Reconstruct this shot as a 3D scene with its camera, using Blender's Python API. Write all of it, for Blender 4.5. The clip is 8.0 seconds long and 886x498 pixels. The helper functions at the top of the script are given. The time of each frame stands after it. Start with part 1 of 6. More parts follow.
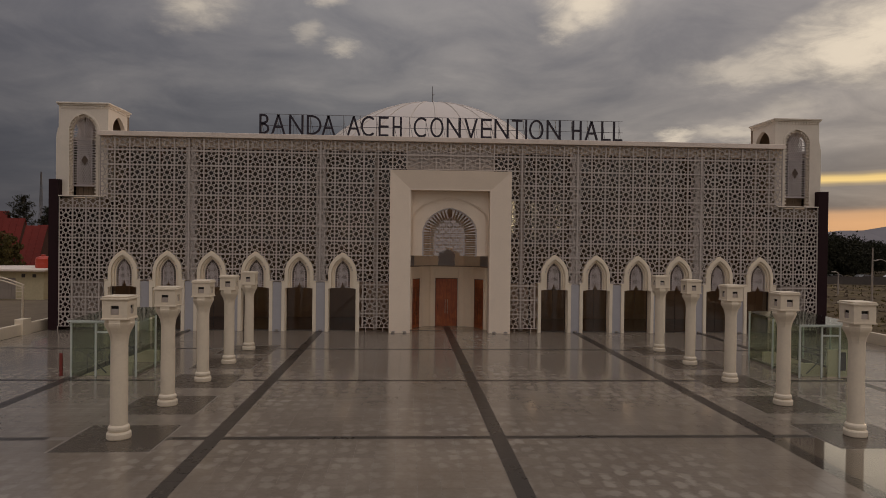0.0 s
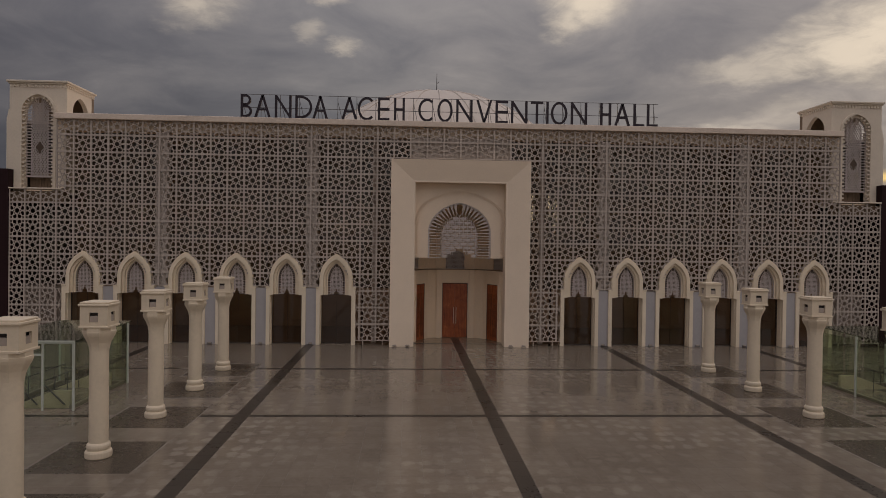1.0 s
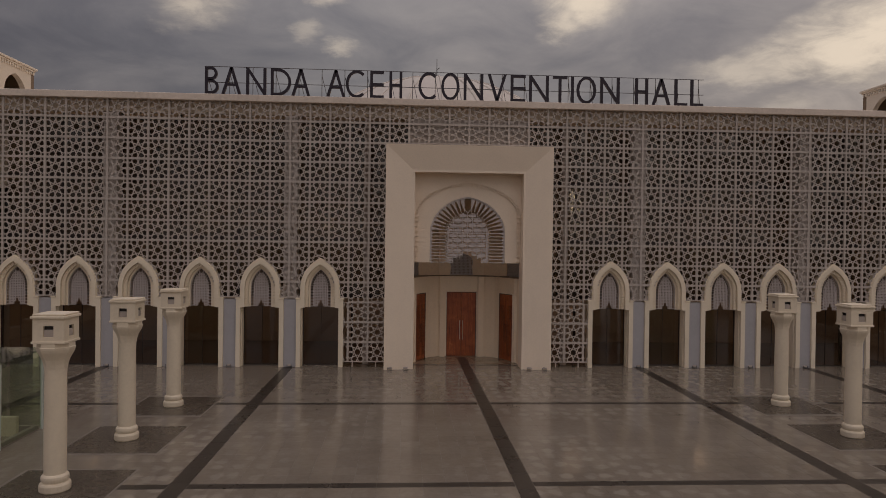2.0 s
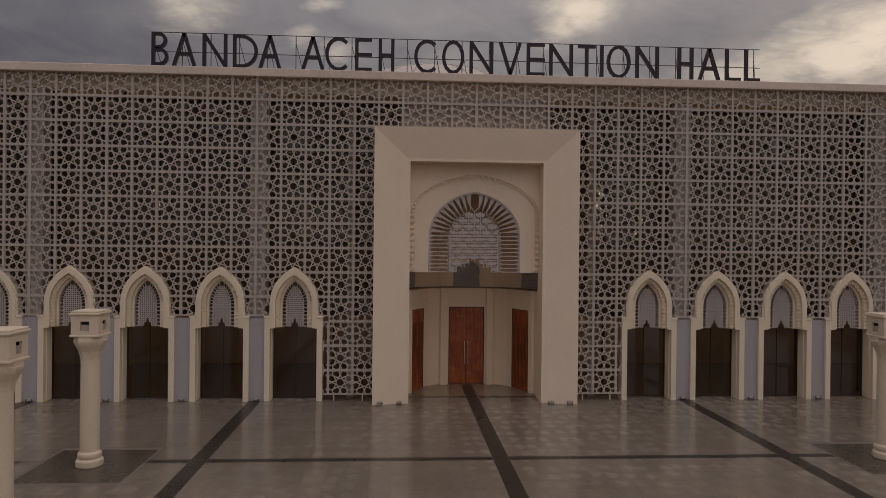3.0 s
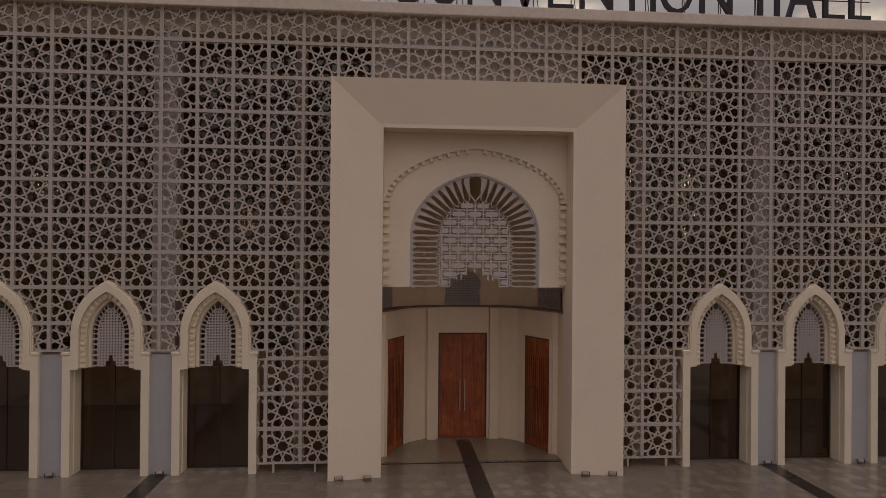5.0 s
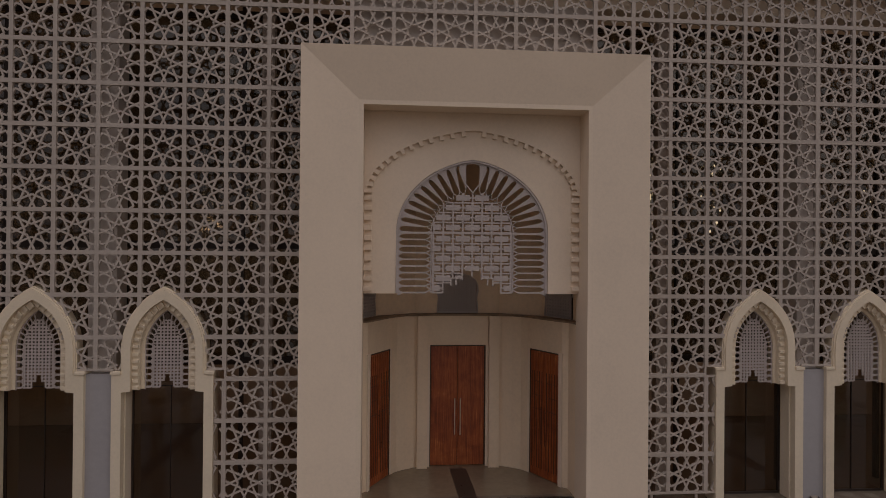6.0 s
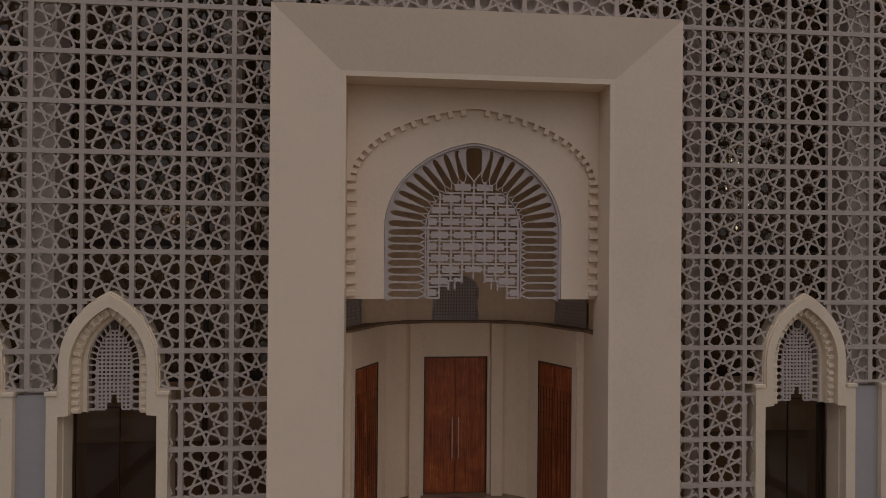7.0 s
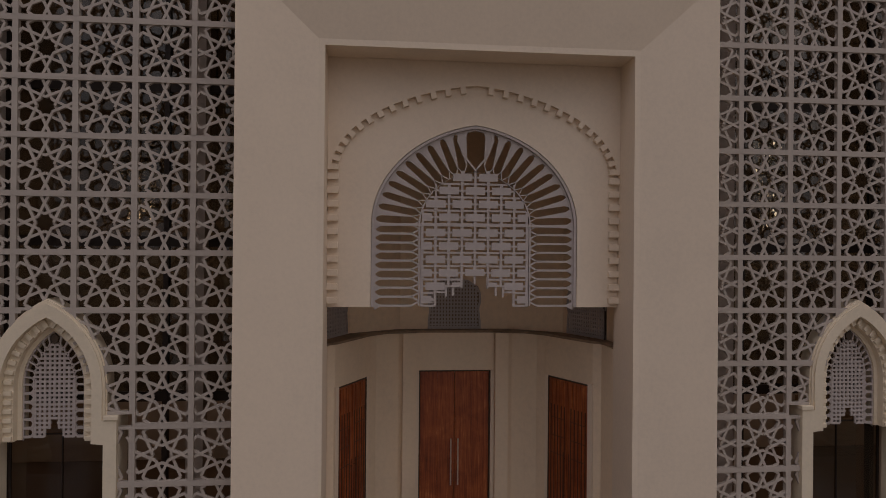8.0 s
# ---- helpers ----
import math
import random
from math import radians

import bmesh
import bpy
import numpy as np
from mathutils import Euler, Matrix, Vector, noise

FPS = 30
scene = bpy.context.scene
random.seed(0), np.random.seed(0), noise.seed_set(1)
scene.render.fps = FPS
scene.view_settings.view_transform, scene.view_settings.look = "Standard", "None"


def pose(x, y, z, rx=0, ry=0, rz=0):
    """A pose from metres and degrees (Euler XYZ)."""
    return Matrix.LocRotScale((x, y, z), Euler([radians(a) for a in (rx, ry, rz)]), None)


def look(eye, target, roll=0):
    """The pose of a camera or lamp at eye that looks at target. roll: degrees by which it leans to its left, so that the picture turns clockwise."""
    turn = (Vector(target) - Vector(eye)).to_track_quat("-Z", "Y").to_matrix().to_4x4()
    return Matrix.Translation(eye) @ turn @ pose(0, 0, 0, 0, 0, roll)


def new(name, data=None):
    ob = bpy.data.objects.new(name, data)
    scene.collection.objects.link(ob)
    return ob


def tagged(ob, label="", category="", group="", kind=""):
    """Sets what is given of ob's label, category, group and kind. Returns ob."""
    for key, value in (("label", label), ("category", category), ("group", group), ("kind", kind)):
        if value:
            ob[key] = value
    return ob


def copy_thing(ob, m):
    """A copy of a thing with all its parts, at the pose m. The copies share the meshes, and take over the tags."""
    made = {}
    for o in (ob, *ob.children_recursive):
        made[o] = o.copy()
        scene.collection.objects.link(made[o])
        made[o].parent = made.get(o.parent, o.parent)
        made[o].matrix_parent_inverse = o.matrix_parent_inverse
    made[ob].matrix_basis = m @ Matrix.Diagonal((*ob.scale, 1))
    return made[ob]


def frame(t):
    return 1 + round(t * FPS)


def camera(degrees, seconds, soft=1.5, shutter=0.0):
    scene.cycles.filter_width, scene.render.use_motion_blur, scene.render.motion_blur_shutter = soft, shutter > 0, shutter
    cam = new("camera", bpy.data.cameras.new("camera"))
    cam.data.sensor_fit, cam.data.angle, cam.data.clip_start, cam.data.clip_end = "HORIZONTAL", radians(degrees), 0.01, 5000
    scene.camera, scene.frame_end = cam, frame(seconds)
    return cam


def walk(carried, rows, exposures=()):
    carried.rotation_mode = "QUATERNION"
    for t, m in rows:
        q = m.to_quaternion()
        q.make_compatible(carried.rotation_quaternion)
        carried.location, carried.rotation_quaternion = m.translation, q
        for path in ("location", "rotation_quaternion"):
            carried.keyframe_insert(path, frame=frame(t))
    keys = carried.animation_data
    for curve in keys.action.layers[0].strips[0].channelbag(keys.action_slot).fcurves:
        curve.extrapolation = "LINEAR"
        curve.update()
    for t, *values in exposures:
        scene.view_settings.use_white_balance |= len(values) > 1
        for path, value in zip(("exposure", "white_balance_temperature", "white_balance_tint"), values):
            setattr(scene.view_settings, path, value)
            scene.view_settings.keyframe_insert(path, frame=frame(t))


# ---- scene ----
cam = camera(66.9, 8.0, soft=0.72)
PATH = [
    (0, (-3.084, -47.63, 6.343), (-2.975, -45.634, 6.325), 0.7),
    (0.5, (-3.17, -44.793, 6.338), (-3.064, -42.796, 6.319), 0.7),
    (1, (-3.247, -41.434, 6.41), (-3.14, -39.437, 6.389), 0.8),
    (1.5, (-3.326, -38.071, 6.465), (-3.215, -36.074, 6.442), 0.8),
    (3, (-3.141, -28.309, 6.496), (-3.016, -26.313, 6.49), 0.6),
    (3.5, (-3.001, -25.795, 6.53), (-2.873, -23.799, 6.529), 0.5),
    (4, (-2.839, -23.527, 6.508), (-2.704, -21.532, 6.51), 0.5),
    (4.5, (-2.735, -21.627, 6.474), (-2.587, -19.633, 6.481), 0.5),
    (6, (-2.264, -16.831, 6.476), (-2.089, -14.839, 6.486), 0.5),
    (6.5, (-2.169, -15.627, 6.467), (-1.988, -13.635, 6.476), 0.5),
    (7, (-2.116, -14.372, 6.452), (-1.921, -12.381, 6.461), 0.5),
    (7.5, (-2.019, -13.347, 6.471), (-1.821, -11.357, 6.477), 0.5),
    (8, (-1.838, -12.33, 6.479), (-1.645, -10.339, 6.485), 0.5),
]
EXPOSURES = [(0, 0.26, 6620, 12), (1.5, 0.24, 6620, 14), (3.0, 0.26, 6620, 15), (4.5, 0.29, 6720, 17), (6.5, 0.24, 6450, 14), (8, 0.23, 6360, 14)]
walk(cam, [(t, look(eye, target, roll)) for t, eye, target, roll in PATH], EXPOSURES)

# ---- world and sun: a closed evening sky, with the low sun behind the hall to the north-east ----
SUN_AZ, SUN_EL = 52.0, 5.0


class Nodes:
    """Short hand for building node trees."""

    def __init__(self, tree):
        self.tree = tree
        tree.nodes.clear()

    def add(self, kind, **values):
        n = self.tree.nodes.new(kind)
        for key, value in values.items():
            if key.startswith("i_"):
                n.inputs[int(key[2:])].default_value = value
        return n

    def link(self, a, out, b, to):
        self.tree.links.new(a.outputs[out], b.inputs[to])

    def math(self, op, a, b=None, clamp=False):
        n = self.tree.nodes.new("ShaderNodeMath")
        n.operation, n.use_clamp = op, clamp
        for i, v in enumerate((a, b)):
            if v is None:
                continue
            if isinstance(v, (int, float)):
                n.inputs[i].default_value = v
            else:
                self.tree.links.new(v, n.inputs[i])
        return n.outputs[0]

    def noise(self, vec, scale, detail=4.0, rough=0.55, distort=0.0):
        n = self.tree.nodes.new("ShaderNodeTexNoise")
        n.inputs["Scale"].default_value, n.inputs["Detail"].default_value = scale, detail
        n.inputs["Roughness"].default_value, n.inputs["Distortion"].default_value = rough, distort
        if vec is not None:
            self.tree.links.new(vec, n.inputs["Vector"])
        return n.outputs["Fac"]

    def ramp(self, fac, stops):
        n = self.tree.nodes.new("ShaderNodeValToRGB")
        while len(n.color_ramp.elements) < len(stops):
            n.color_ramp.elements.new(0.5)
        for e, (p, c) in zip(n.color_ramp.elements, stops):
            e.position, e.color = p, (*c, 1) if len(c) == 3 else c
        self.tree.links.new(fac, n.inputs[0])
        return n.outputs[0]

    def mix(self, fac, a, b, blend="MIX"):
        n = self.tree.nodes.new("ShaderNodeMix")
        n.data_type, n.blend_type = "RGBA", blend
        for i, v in ((0, fac), (6, a), (7, b)):
            if isinstance(v, (int, float)):
                n.inputs[i].default_value = v
            elif isinstance(v, tuple):
                n.inputs[i].default_value = (*v, 1)
            else:
                self.tree.links.new(v, n.inputs[i])
        return n.outputs[2]


world = bpy.data.worlds.new("evening_sky")
scene.world = world
world.use_nodes = True
W = Nodes(world.node_tree)
coord = W.add("ShaderNodeTexCoord")
split = W.add("ShaderNodeSeparateXYZ")
W.link(coord, "Generated", split, 0)
dx, dy, dz = split.outputs[0], split.outputs[1], split.outputs[2]
up = W.math("MAXIMUM", dz, 0.0)
flat = W.math("ADD", up, 0.19)
plane = W.add("ShaderNodeCombineXYZ")
W.tree.links.new(W.math("DIVIDE", dx, flat), plane.inputs[0])
W.tree.links.new(W.math("DIVIDE", dy, flat), plane.inputs[1])
plane.inputs[2].default_value = 12.6
big = W.noise(plane.outputs[0], 0.62, 4.0, 0.5, 0.4)
small = W.noise(plane.outputs[0], 2.4, 7.0, 0.6, 0.5)
cloud = W.math("ADD", W.math("MULTIPLY", big, 0.64), W.math("MULTIPLY", small, 0.36))
tone = W.ramp(cloud, [(0.34, (0.066, 0.067, 0.078)), (0.46, (0.112, 0.110, 0.117)), (0.57, (0.170, 0.162, 0.160)), (0.70, (0.29, 0.268, 0.248))])
# brighter towards the zenith, as closed skies are
lift = W.math("ADD", W.math("MULTIPLY", W.math("POWER", up, 2.0), 5.0), 0.93)
vec = W.add("ShaderNodeVectorMath")
vec.operation = "SCALE"
W.tree.links.new(tone, vec.inputs[0])
W.tree.links.new(lift, vec.inputs["Scale"])
# the west stays darker than the east, where the sun went down
west = W.ramp(W.math("ADD", W.math("MULTIPLY", dx, 0.5), 0.5), [(0.20, (0.58, 0.58, 0.63)), (0.45, (0.98, 0.98, 0.98)), (0.72, (1.20, 1.16, 1.12))])
sky_lit = W.mix(1.0, vec.outputs[0], west, "MULTIPLY")
# the open southern half of the sky is paler
south = W.ramp(W.math("ADD", W.math("MULTIPLY", dy, -0.5), 0.5), [(0.35, (1.0,) * 3), (0.90, (1.78, 1.74, 1.70))])
sky_lit = W.mix(1.0, sky_lit, south, "MULTIPLY")
# a darker rain band low in the west
rain = W.math("MULTIPLY", W.math("MULTIPLY", W.math("SUBTRACT", W.math("MULTIPLY", dx, -1.0), 0.32), 5.0, True), W.math("SUBTRACT", 1.0, W.math("MULTIPLY", up, 5.0), True))
sky_lit = W.mix(W.math("MULTIPLY", rain, 0.85), sky_lit, (0.040, 0.042, 0.056))
# thin places in the cloud where the low sun shines through: direction, half width and half height in radians, strength
BREAKS = [(-0.283, 0.908, 0.309, 0.053, 0.029, 0.55), (-0.112, 0.937, 0.332, 0.027, 0.013, 0.50), (-0.086, 0.959, 0.269, 0.020, 0.011, 0.40),
          (-0.133, 0.949, 0.286, 0.022, 0.016, 0.30), (0.217, 0.927, 0.306, 0.034, 0.024, 0.72), (0.237, 0.914, 0.329, 0.058, 0.030, 0.95),
          (0.451, 0.862, 0.230, 0.066, 0.021, 0.50), (0.501, 0.831, 0.240, 0.075, 0.029, 0.65), (0.541, 0.802, 0.252, 0.075, 0.044, 0.95),
          (0.573, 0.777, 0.261, 0.084, 0.051, 1.00), (0.379, 0.913, 0.150, 0.030, 0.011, 0.70), (0.447, 0.882, 0.153, 0.050, 0.012, 0.45),
          (0.500, 0.847, 0.182, 0.044, 0.014, 0.22), (0.576, 0.790, 0.208, 0.025, 0.013, 0.25), (0.467, 0.868, 0.169, 0.053, 0.010, 0.20)]
bend = W.add("ShaderNodeTexNoise")
W.link(plane, 0, bend, "Vector")
bend.inputs["Scale"].default_value, bend.inputs["Detail"].default_value, bend.inputs["Roughness"].default_value = 4.0, 7.0, 0.62
off = W.add("ShaderNodeVectorMath")
off.operation = "MULTIPLY_ADD"
W.link(bend, "Color", off, 0)
off.inputs[1].default_value, off.inputs[2].default_value = (0.10, 0.10, 0.07), (-0.05, -0.05, -0.035)
bent = W.add("ShaderNodeVectorMath")
W.link(coord, "Generated", bent, 0)
W.link(off, 0, bent, 1)
ragged = W.math("ADD", W.math("MULTIPLY", W.noise(plane.outputs[0], 6.0, 8.0, 0.66, 0.6), 1.5), 0.15)
thin = None
for bx_, by_, bz_, wide, high, amount in BREAKS:
    away = W.add("ShaderNodeVectorMath")
    away.operation = "SUBTRACT"
    W.link(bent, 0, away, 0)
    away.inputs[1].default_value = (bx_, by_, bz_)
    scaled = W.add("ShaderNodeVectorMath")
    scaled.operation = "MULTIPLY"
    W.link(away, 0, scaled, 0)
    scaled.inputs[1].default_value = (1 / wide, 1 / wide, 1 / high)
    size = W.add("ShaderNodeVectorMath")
    size.operation = "LENGTH"
    W.link(scaled, 0, size, 0)
    core = W.add("ShaderNodeMapRange", i_1=1.5, i_2=0.0, i_3=0.0, i_4=1.0)
    W.link(size, "Value", core, 0)
    torn = W.add("ShaderNodeMapRange", i_1=0.06, i_2=0.86, i_3=0.0, i_4=amount)
    torn.interpolation_type = "SMOOTHSTEP"
    W.tree.links.new(W.math("MULTIPLY", core.outputs[0], ragged), torn.inputs[0])
    thin = torn.outputs[0] if thin is None else W.math("MAXIMUM", thin, torn.outputs[0])
sky_lit = W.mix(thin, sky_lit, (0.66, 0.575, 0.455))
# the bands of evening glow under the cloud, round the sun's azimuth
sx, sy = math.sin(radians(SUN_AZ)), math.cos(radians(SUN_AZ))
toward = W.math("ADD", W.math("MULTIPLY", dx, sx), W.math("MULTIPLY", dy, sy))
round_sun = W.ramp(toward, [(0.80, (0, 0, 0)), (0.935, (1, 1, 1))])
streak = W.noise(plane.outputs[0], 0.8, 4.0, 0.5, 0.1)
wavy = W.math("ADD", dz, W.math("MULTIPLY", W.math("SUBTRACT", streak, 0.5), 0.022))
low = W.ramp(wavy, [(0.0, (0.75,) * 3), (0.030, (1,) * 3), (0.044, (0.8,) * 3), (0.052, (0.0,) * 3)])
low2 = W.ramp(wavy, [(0.0815, (0.0,) * 3), (0.0840, (1.0,) * 3), (0.0895, (0.9,) * 3), (0.0950, (0.0,) * 3)])
glow = W.math("MULTIPLY", round_sun, low)
glow2 = W.math("MULTIPLY", round_sun, low2)
sky = W.mix(W.math("MULTIPLY", glow, 0.85, True), sky_lit, (0.62, 0.34, 0.17))
sky = W.mix(W.math("MULTIPLY", glow2, 0.85, True), sky, (0.90, 0.63, 0.22))
nishita = W.add("ShaderNodeTexSky")
nishita.sky_type, nishita.sun_disc = "NISHITA", False
nishita.sun_elevation, nishita.sun_rotation = radians(SUN_EL), radians(SUN_AZ)
clear = W.add("ShaderNodeBackground", i_1=0.05)
closed = W.add("ShaderNodeBackground", i_1=1.0)
W.link(nishita, 0, clear, 0)
W.tree.links.new(sky, closed.inputs[0])
both = W.add("ShaderNodeMixShader", i_0=0.93)
W.link(clear, 0, both, 1)
W.link(closed, 0, both, 2)
out = W.add("ShaderNodeOutputWorld")
W.link(both, 0, out, 0)

sun = new("sun", bpy.data.lights.new("sun", "SUN"))
sun.data.energy, sun.data.angle, sun.data.color = 0.3, radians(12), (1.0, 0.72, 0.45)
ce = math.cos(radians(SUN_EL))
sun.matrix_world = look((0, 0, 60), (-sx * ce, -sy * ce, 60 - math.sin(radians(SUN_EL))))


# ---- materials ----
def surface(name, base, rough=0.6, spread=0.12, grain=8.0, stain=0.35, bump=0.0, metal=0.0, vary=0.0, coat=0.0, tint=None, rough_spread=0.1, gloss=0.5):
    """A painted, mineral or wooden surface: colour at two scales, relief, and a shade of its own for each piece."""
    m = bpy.data.materials.new(name)
    m.use_nodes = True
    N = Nodes(m.node_tree)
    tc = N.add("ShaderNodeTexCoord")
    geo = N.add("ShaderNodeNewGeometry")
    pos = geo.outputs["Position"]
    fine = N.noise(pos, grain, 5.0, 0.6)
    broad = N.noise(pos, stain, 4.0, 0.6, 0.4)
    mixed = N.math("ADD", N.math("MULTIPLY", fine, 0.45), N.math("MULTIPLY", broad, 0.55))
    dark = tuple(c * (1 - spread * 1.6) for c in base)
    light = tuple(min(1.0, c * (1 + spread)) for c in (tint or base))
    col = N.ramp(mixed, [(0.32, dark), (0.52, base), (0.70, light)])
    if vary:
        info = N.add("ShaderNodeObjectInfo")
        r = N.math("ADD", info.outputs["Random"], geo.outputs["Random Per Island"])
        r = N.math("FRACT", r)
        k = N.math("ADD", N.math("MULTIPLY", r, 2 * vary), 1 - vary)
        vm = N.add("ShaderNodeVectorMath")
        vm.operation = "SCALE"
        N.tree.links.new(col, vm.inputs[0])
        N.tree.links.new(k, vm.inputs["Scale"])
        col = vm.outputs[0]
    b = N.add("ShaderNodeBsdfPrincipled")
    N.tree.links.new(col, b.inputs["Base Color"])
    b.inputs["Metallic"].default_value = metal
    b.inputs["Coat Weight"].default_value = coat
    b.inputs["Specular IOR Level"].default_value = gloss
    N.tree.links.new(N.math("ADD", N.math("MULTIPLY", N.math("SUBTRACT", mixed, 0.5), rough_spread * 4), rough, True), b.inputs["Roughness"])
    if bump:
        bn = N.add("ShaderNodeBump", i_0=bump, i_1=0.02)
        N.tree.links.new(fine, bn.inputs["Height"])
        N.link(bn, 0, b, "Normal")
    o = N.add("ShaderNodeOutputMaterial")
    N.link(b, 0, o, 0)
    return m


def glazing(name, tint, gloss_rough=0.03, least=0.06):
    """Clear or tinted glass: transmits straight through, mirrors by its Fresnel term."""
    m = bpy.data.materials.new(name)
    m.use_nodes = True
    N = Nodes(m.node_tree)
    tr = N.add("ShaderNodeBsdfTransparent")
    tr.inputs[0].default_value = (*tint, 1)
    gl = N.add("ShaderNodeBsdfGlossy")
    gl.inputs["Roughness"].default_value = gloss_rough
    gl.inputs[0].default_value = (0.9, 0.92, 0.92, 1)
    lw = N.add("ShaderNodeLayerWeight")
    lw.inputs[0].default_value = 0.5
    gloss = N.math("ADD", N.math("MULTIPLY", N.math("POWER", lw.outputs["Facing"], 4.0), 0.85), least, True)
    mx = N.add("ShaderNodeMixShader")
    N.tree.links.new(gloss, mx.inputs[0])
    N.link(tr, 0, mx, 1)
    N.link(gl, 0, mx, 2)
    o = N.add("ShaderNodeOutputMaterial")
    N.link(mx, 0, o, 0)
    return m


def wood(name):
    m = bpy.data.materials.new(name)
    m.use_nodes = True
    N = Nodes(m.node_tree)
    geo = N.add("ShaderNodeNewGeometry")
    mp = N.add("ShaderNodeMapping")
    N.link(geo, "Position", mp, 0)
    mp.inputs["Scale"].default_value = (11.0, 11.0, 0.45)
    grain = N.noise(mp.outputs[0], 1.6, 6.0, 0.65, 1.2)
    patch = N.noise(geo.outputs["Position"], 1.9, 4.0, 0.6, 0.6)
    f = N.math("ADD", N.math("MULTIPLY", grain, 0.62), N.math("MULTIPLY", patch, 0.38))
    col = N.ramp(f, [(0.30, (0.11, 0.022, 0.007)), (0.46, (0.27, 0.062, 0.018)), (0.57, (0.40, 0.105, 0.029)), (0.68, (0.66, 0.25, 0.072))])
    b = N.add("ShaderNodeBsdfPrincipled")
    N.tree.links.new(col, b.inputs["Base Color"])
    b.inputs["Roughness"].default_value = 0.42
    bn = N.add("ShaderNodeBump", i_0=0.25, i_1=0.01)
    N.tree.links.new(grain, bn.inputs["Height"])
    N.link(bn, 0, b, "Normal")
    o = N.add("ShaderNodeOutputMaterial")
    N.link(b, 0, o, 0)
    return m


def leaf_material(name, base):
    m = bpy.data.materials.new(name)
    m.use_nodes = True
    N = Nodes(m.node_tree)
    geo = N.add("ShaderNodeNewGeometry")
    r = geo.outputs["Random Per Island"]
    col = N.ramp(r, [(0.0, tuple(c * 0.55 for c in base)), (0.6, base), (1.0, tuple(c * 1.6 for c in base))])
    b = N.add("ShaderNodeBsdfPrincipled")
    N.tree.links.new(col, b.inputs["Base Color"])
    b.inputs["Roughness"].default_value = 0.7
    b.inputs["Specular IOR Level"].default_value = 0.15
    o = N.add("ShaderNodeOutputMaterial")
    N.link(b, 0, o, 0)
    return m


def granite():
    """Polished grey granite with cloudy paler blotches about the size of a slab."""
    m = bpy.data.materials.new("polished_grey_granite")
    m.use_nodes = True
    N = Nodes(m.node_tree)
    geo = N.add("ShaderNodeNewGeometry")
    info = N.add("ShaderNodeObjectInfo")
    mp = N.add("ShaderNodeMapping")
    N.link(geo, "Position", mp, 0)
    mp.inputs["Scale"].default_value = (1.75, 1.35, 1.0)
    cells = N.add("ShaderNodeTexVoronoi")
    cells.voronoi_dimensions = "2D"
    N.link(mp, 0, cells, "Vector")
    cells.inputs["Scale"].default_value, cells.inputs["Randomness"].default_value = 1.0, 0.50
    wobble = N.math("MULTIPLY", N.math("SUBTRACT", N.noise(geo.outputs["Position"], 3.2, 4.0, 0.6), 0.5), 0.9)
    blotch = N.ramp(N.math("ADD", cells.outputs["Distance"], wobble), [(0.20, (1, 1, 1)), (0.38, (0, 0, 0))])
    zone = N.ramp(N.noise(geo.outputs["Position"], 0.13, 3.0, 0.6, 0.3), [(0.42, (0.08,) * 3), (0.62, (1, 1, 1))])
    pale = N.math("MULTIPLY", blotch, zone)
    grain = N.noise(geo.outputs["Position"], 6.0, 5.0, 0.65)
    broad = N.noise(geo.outputs["Position"], 0.30, 4.0, 0.6)
    f = N.math("ADD", N.math("MULTIPLY", grain, 0.4), N.math("MULTIPLY", broad, 0.6))
    col = N.ramp(f, [(0.34, (0.152, 0.122, 0.091)), (0.52, (0.190, 0.156, 0.119)), (0.68, (0.224, 0.187, 0.143))])
    col = N.mix(N.math("MULTIPLY", pale, 0.42), col, (0.38, 0.332, 0.268))
    r = N.math("FRACT", N.math("ADD", info.outputs["Random"], geo.outputs["Random Per Island"]))
    vm = N.add("ShaderNodeVectorMath")
    vm.operation = "SCALE"
    N.tree.links.new(col, vm.inputs[0])
    N.tree.links.new(N.math("ADD", N.math("MULTIPLY", r, 0.13), 0.935), vm.inputs["Scale"])
    b = N.add("ShaderNodeBsdfPrincipled")
    N.link(vm, 0, b, "Base Color")
    rough = N.math("ADD", N.math("MULTIPLY", broad, 0.16), N.math("MULTIPLY", pale, 0.10))
    N.tree.links.new(N.math("ADD", rough, 0.045), b.inputs["Roughness"])
    bn = N.add("ShaderNodeBump", i_0=0.05, i_1=0.01)
    N.tree.links.new(broad, bn.inputs["Height"])
    N.link(bn, 0, b, "Normal")
    o = N.add("ShaderNodeOutputMaterial")
    N.link(b, 0, o, 0)
    return m


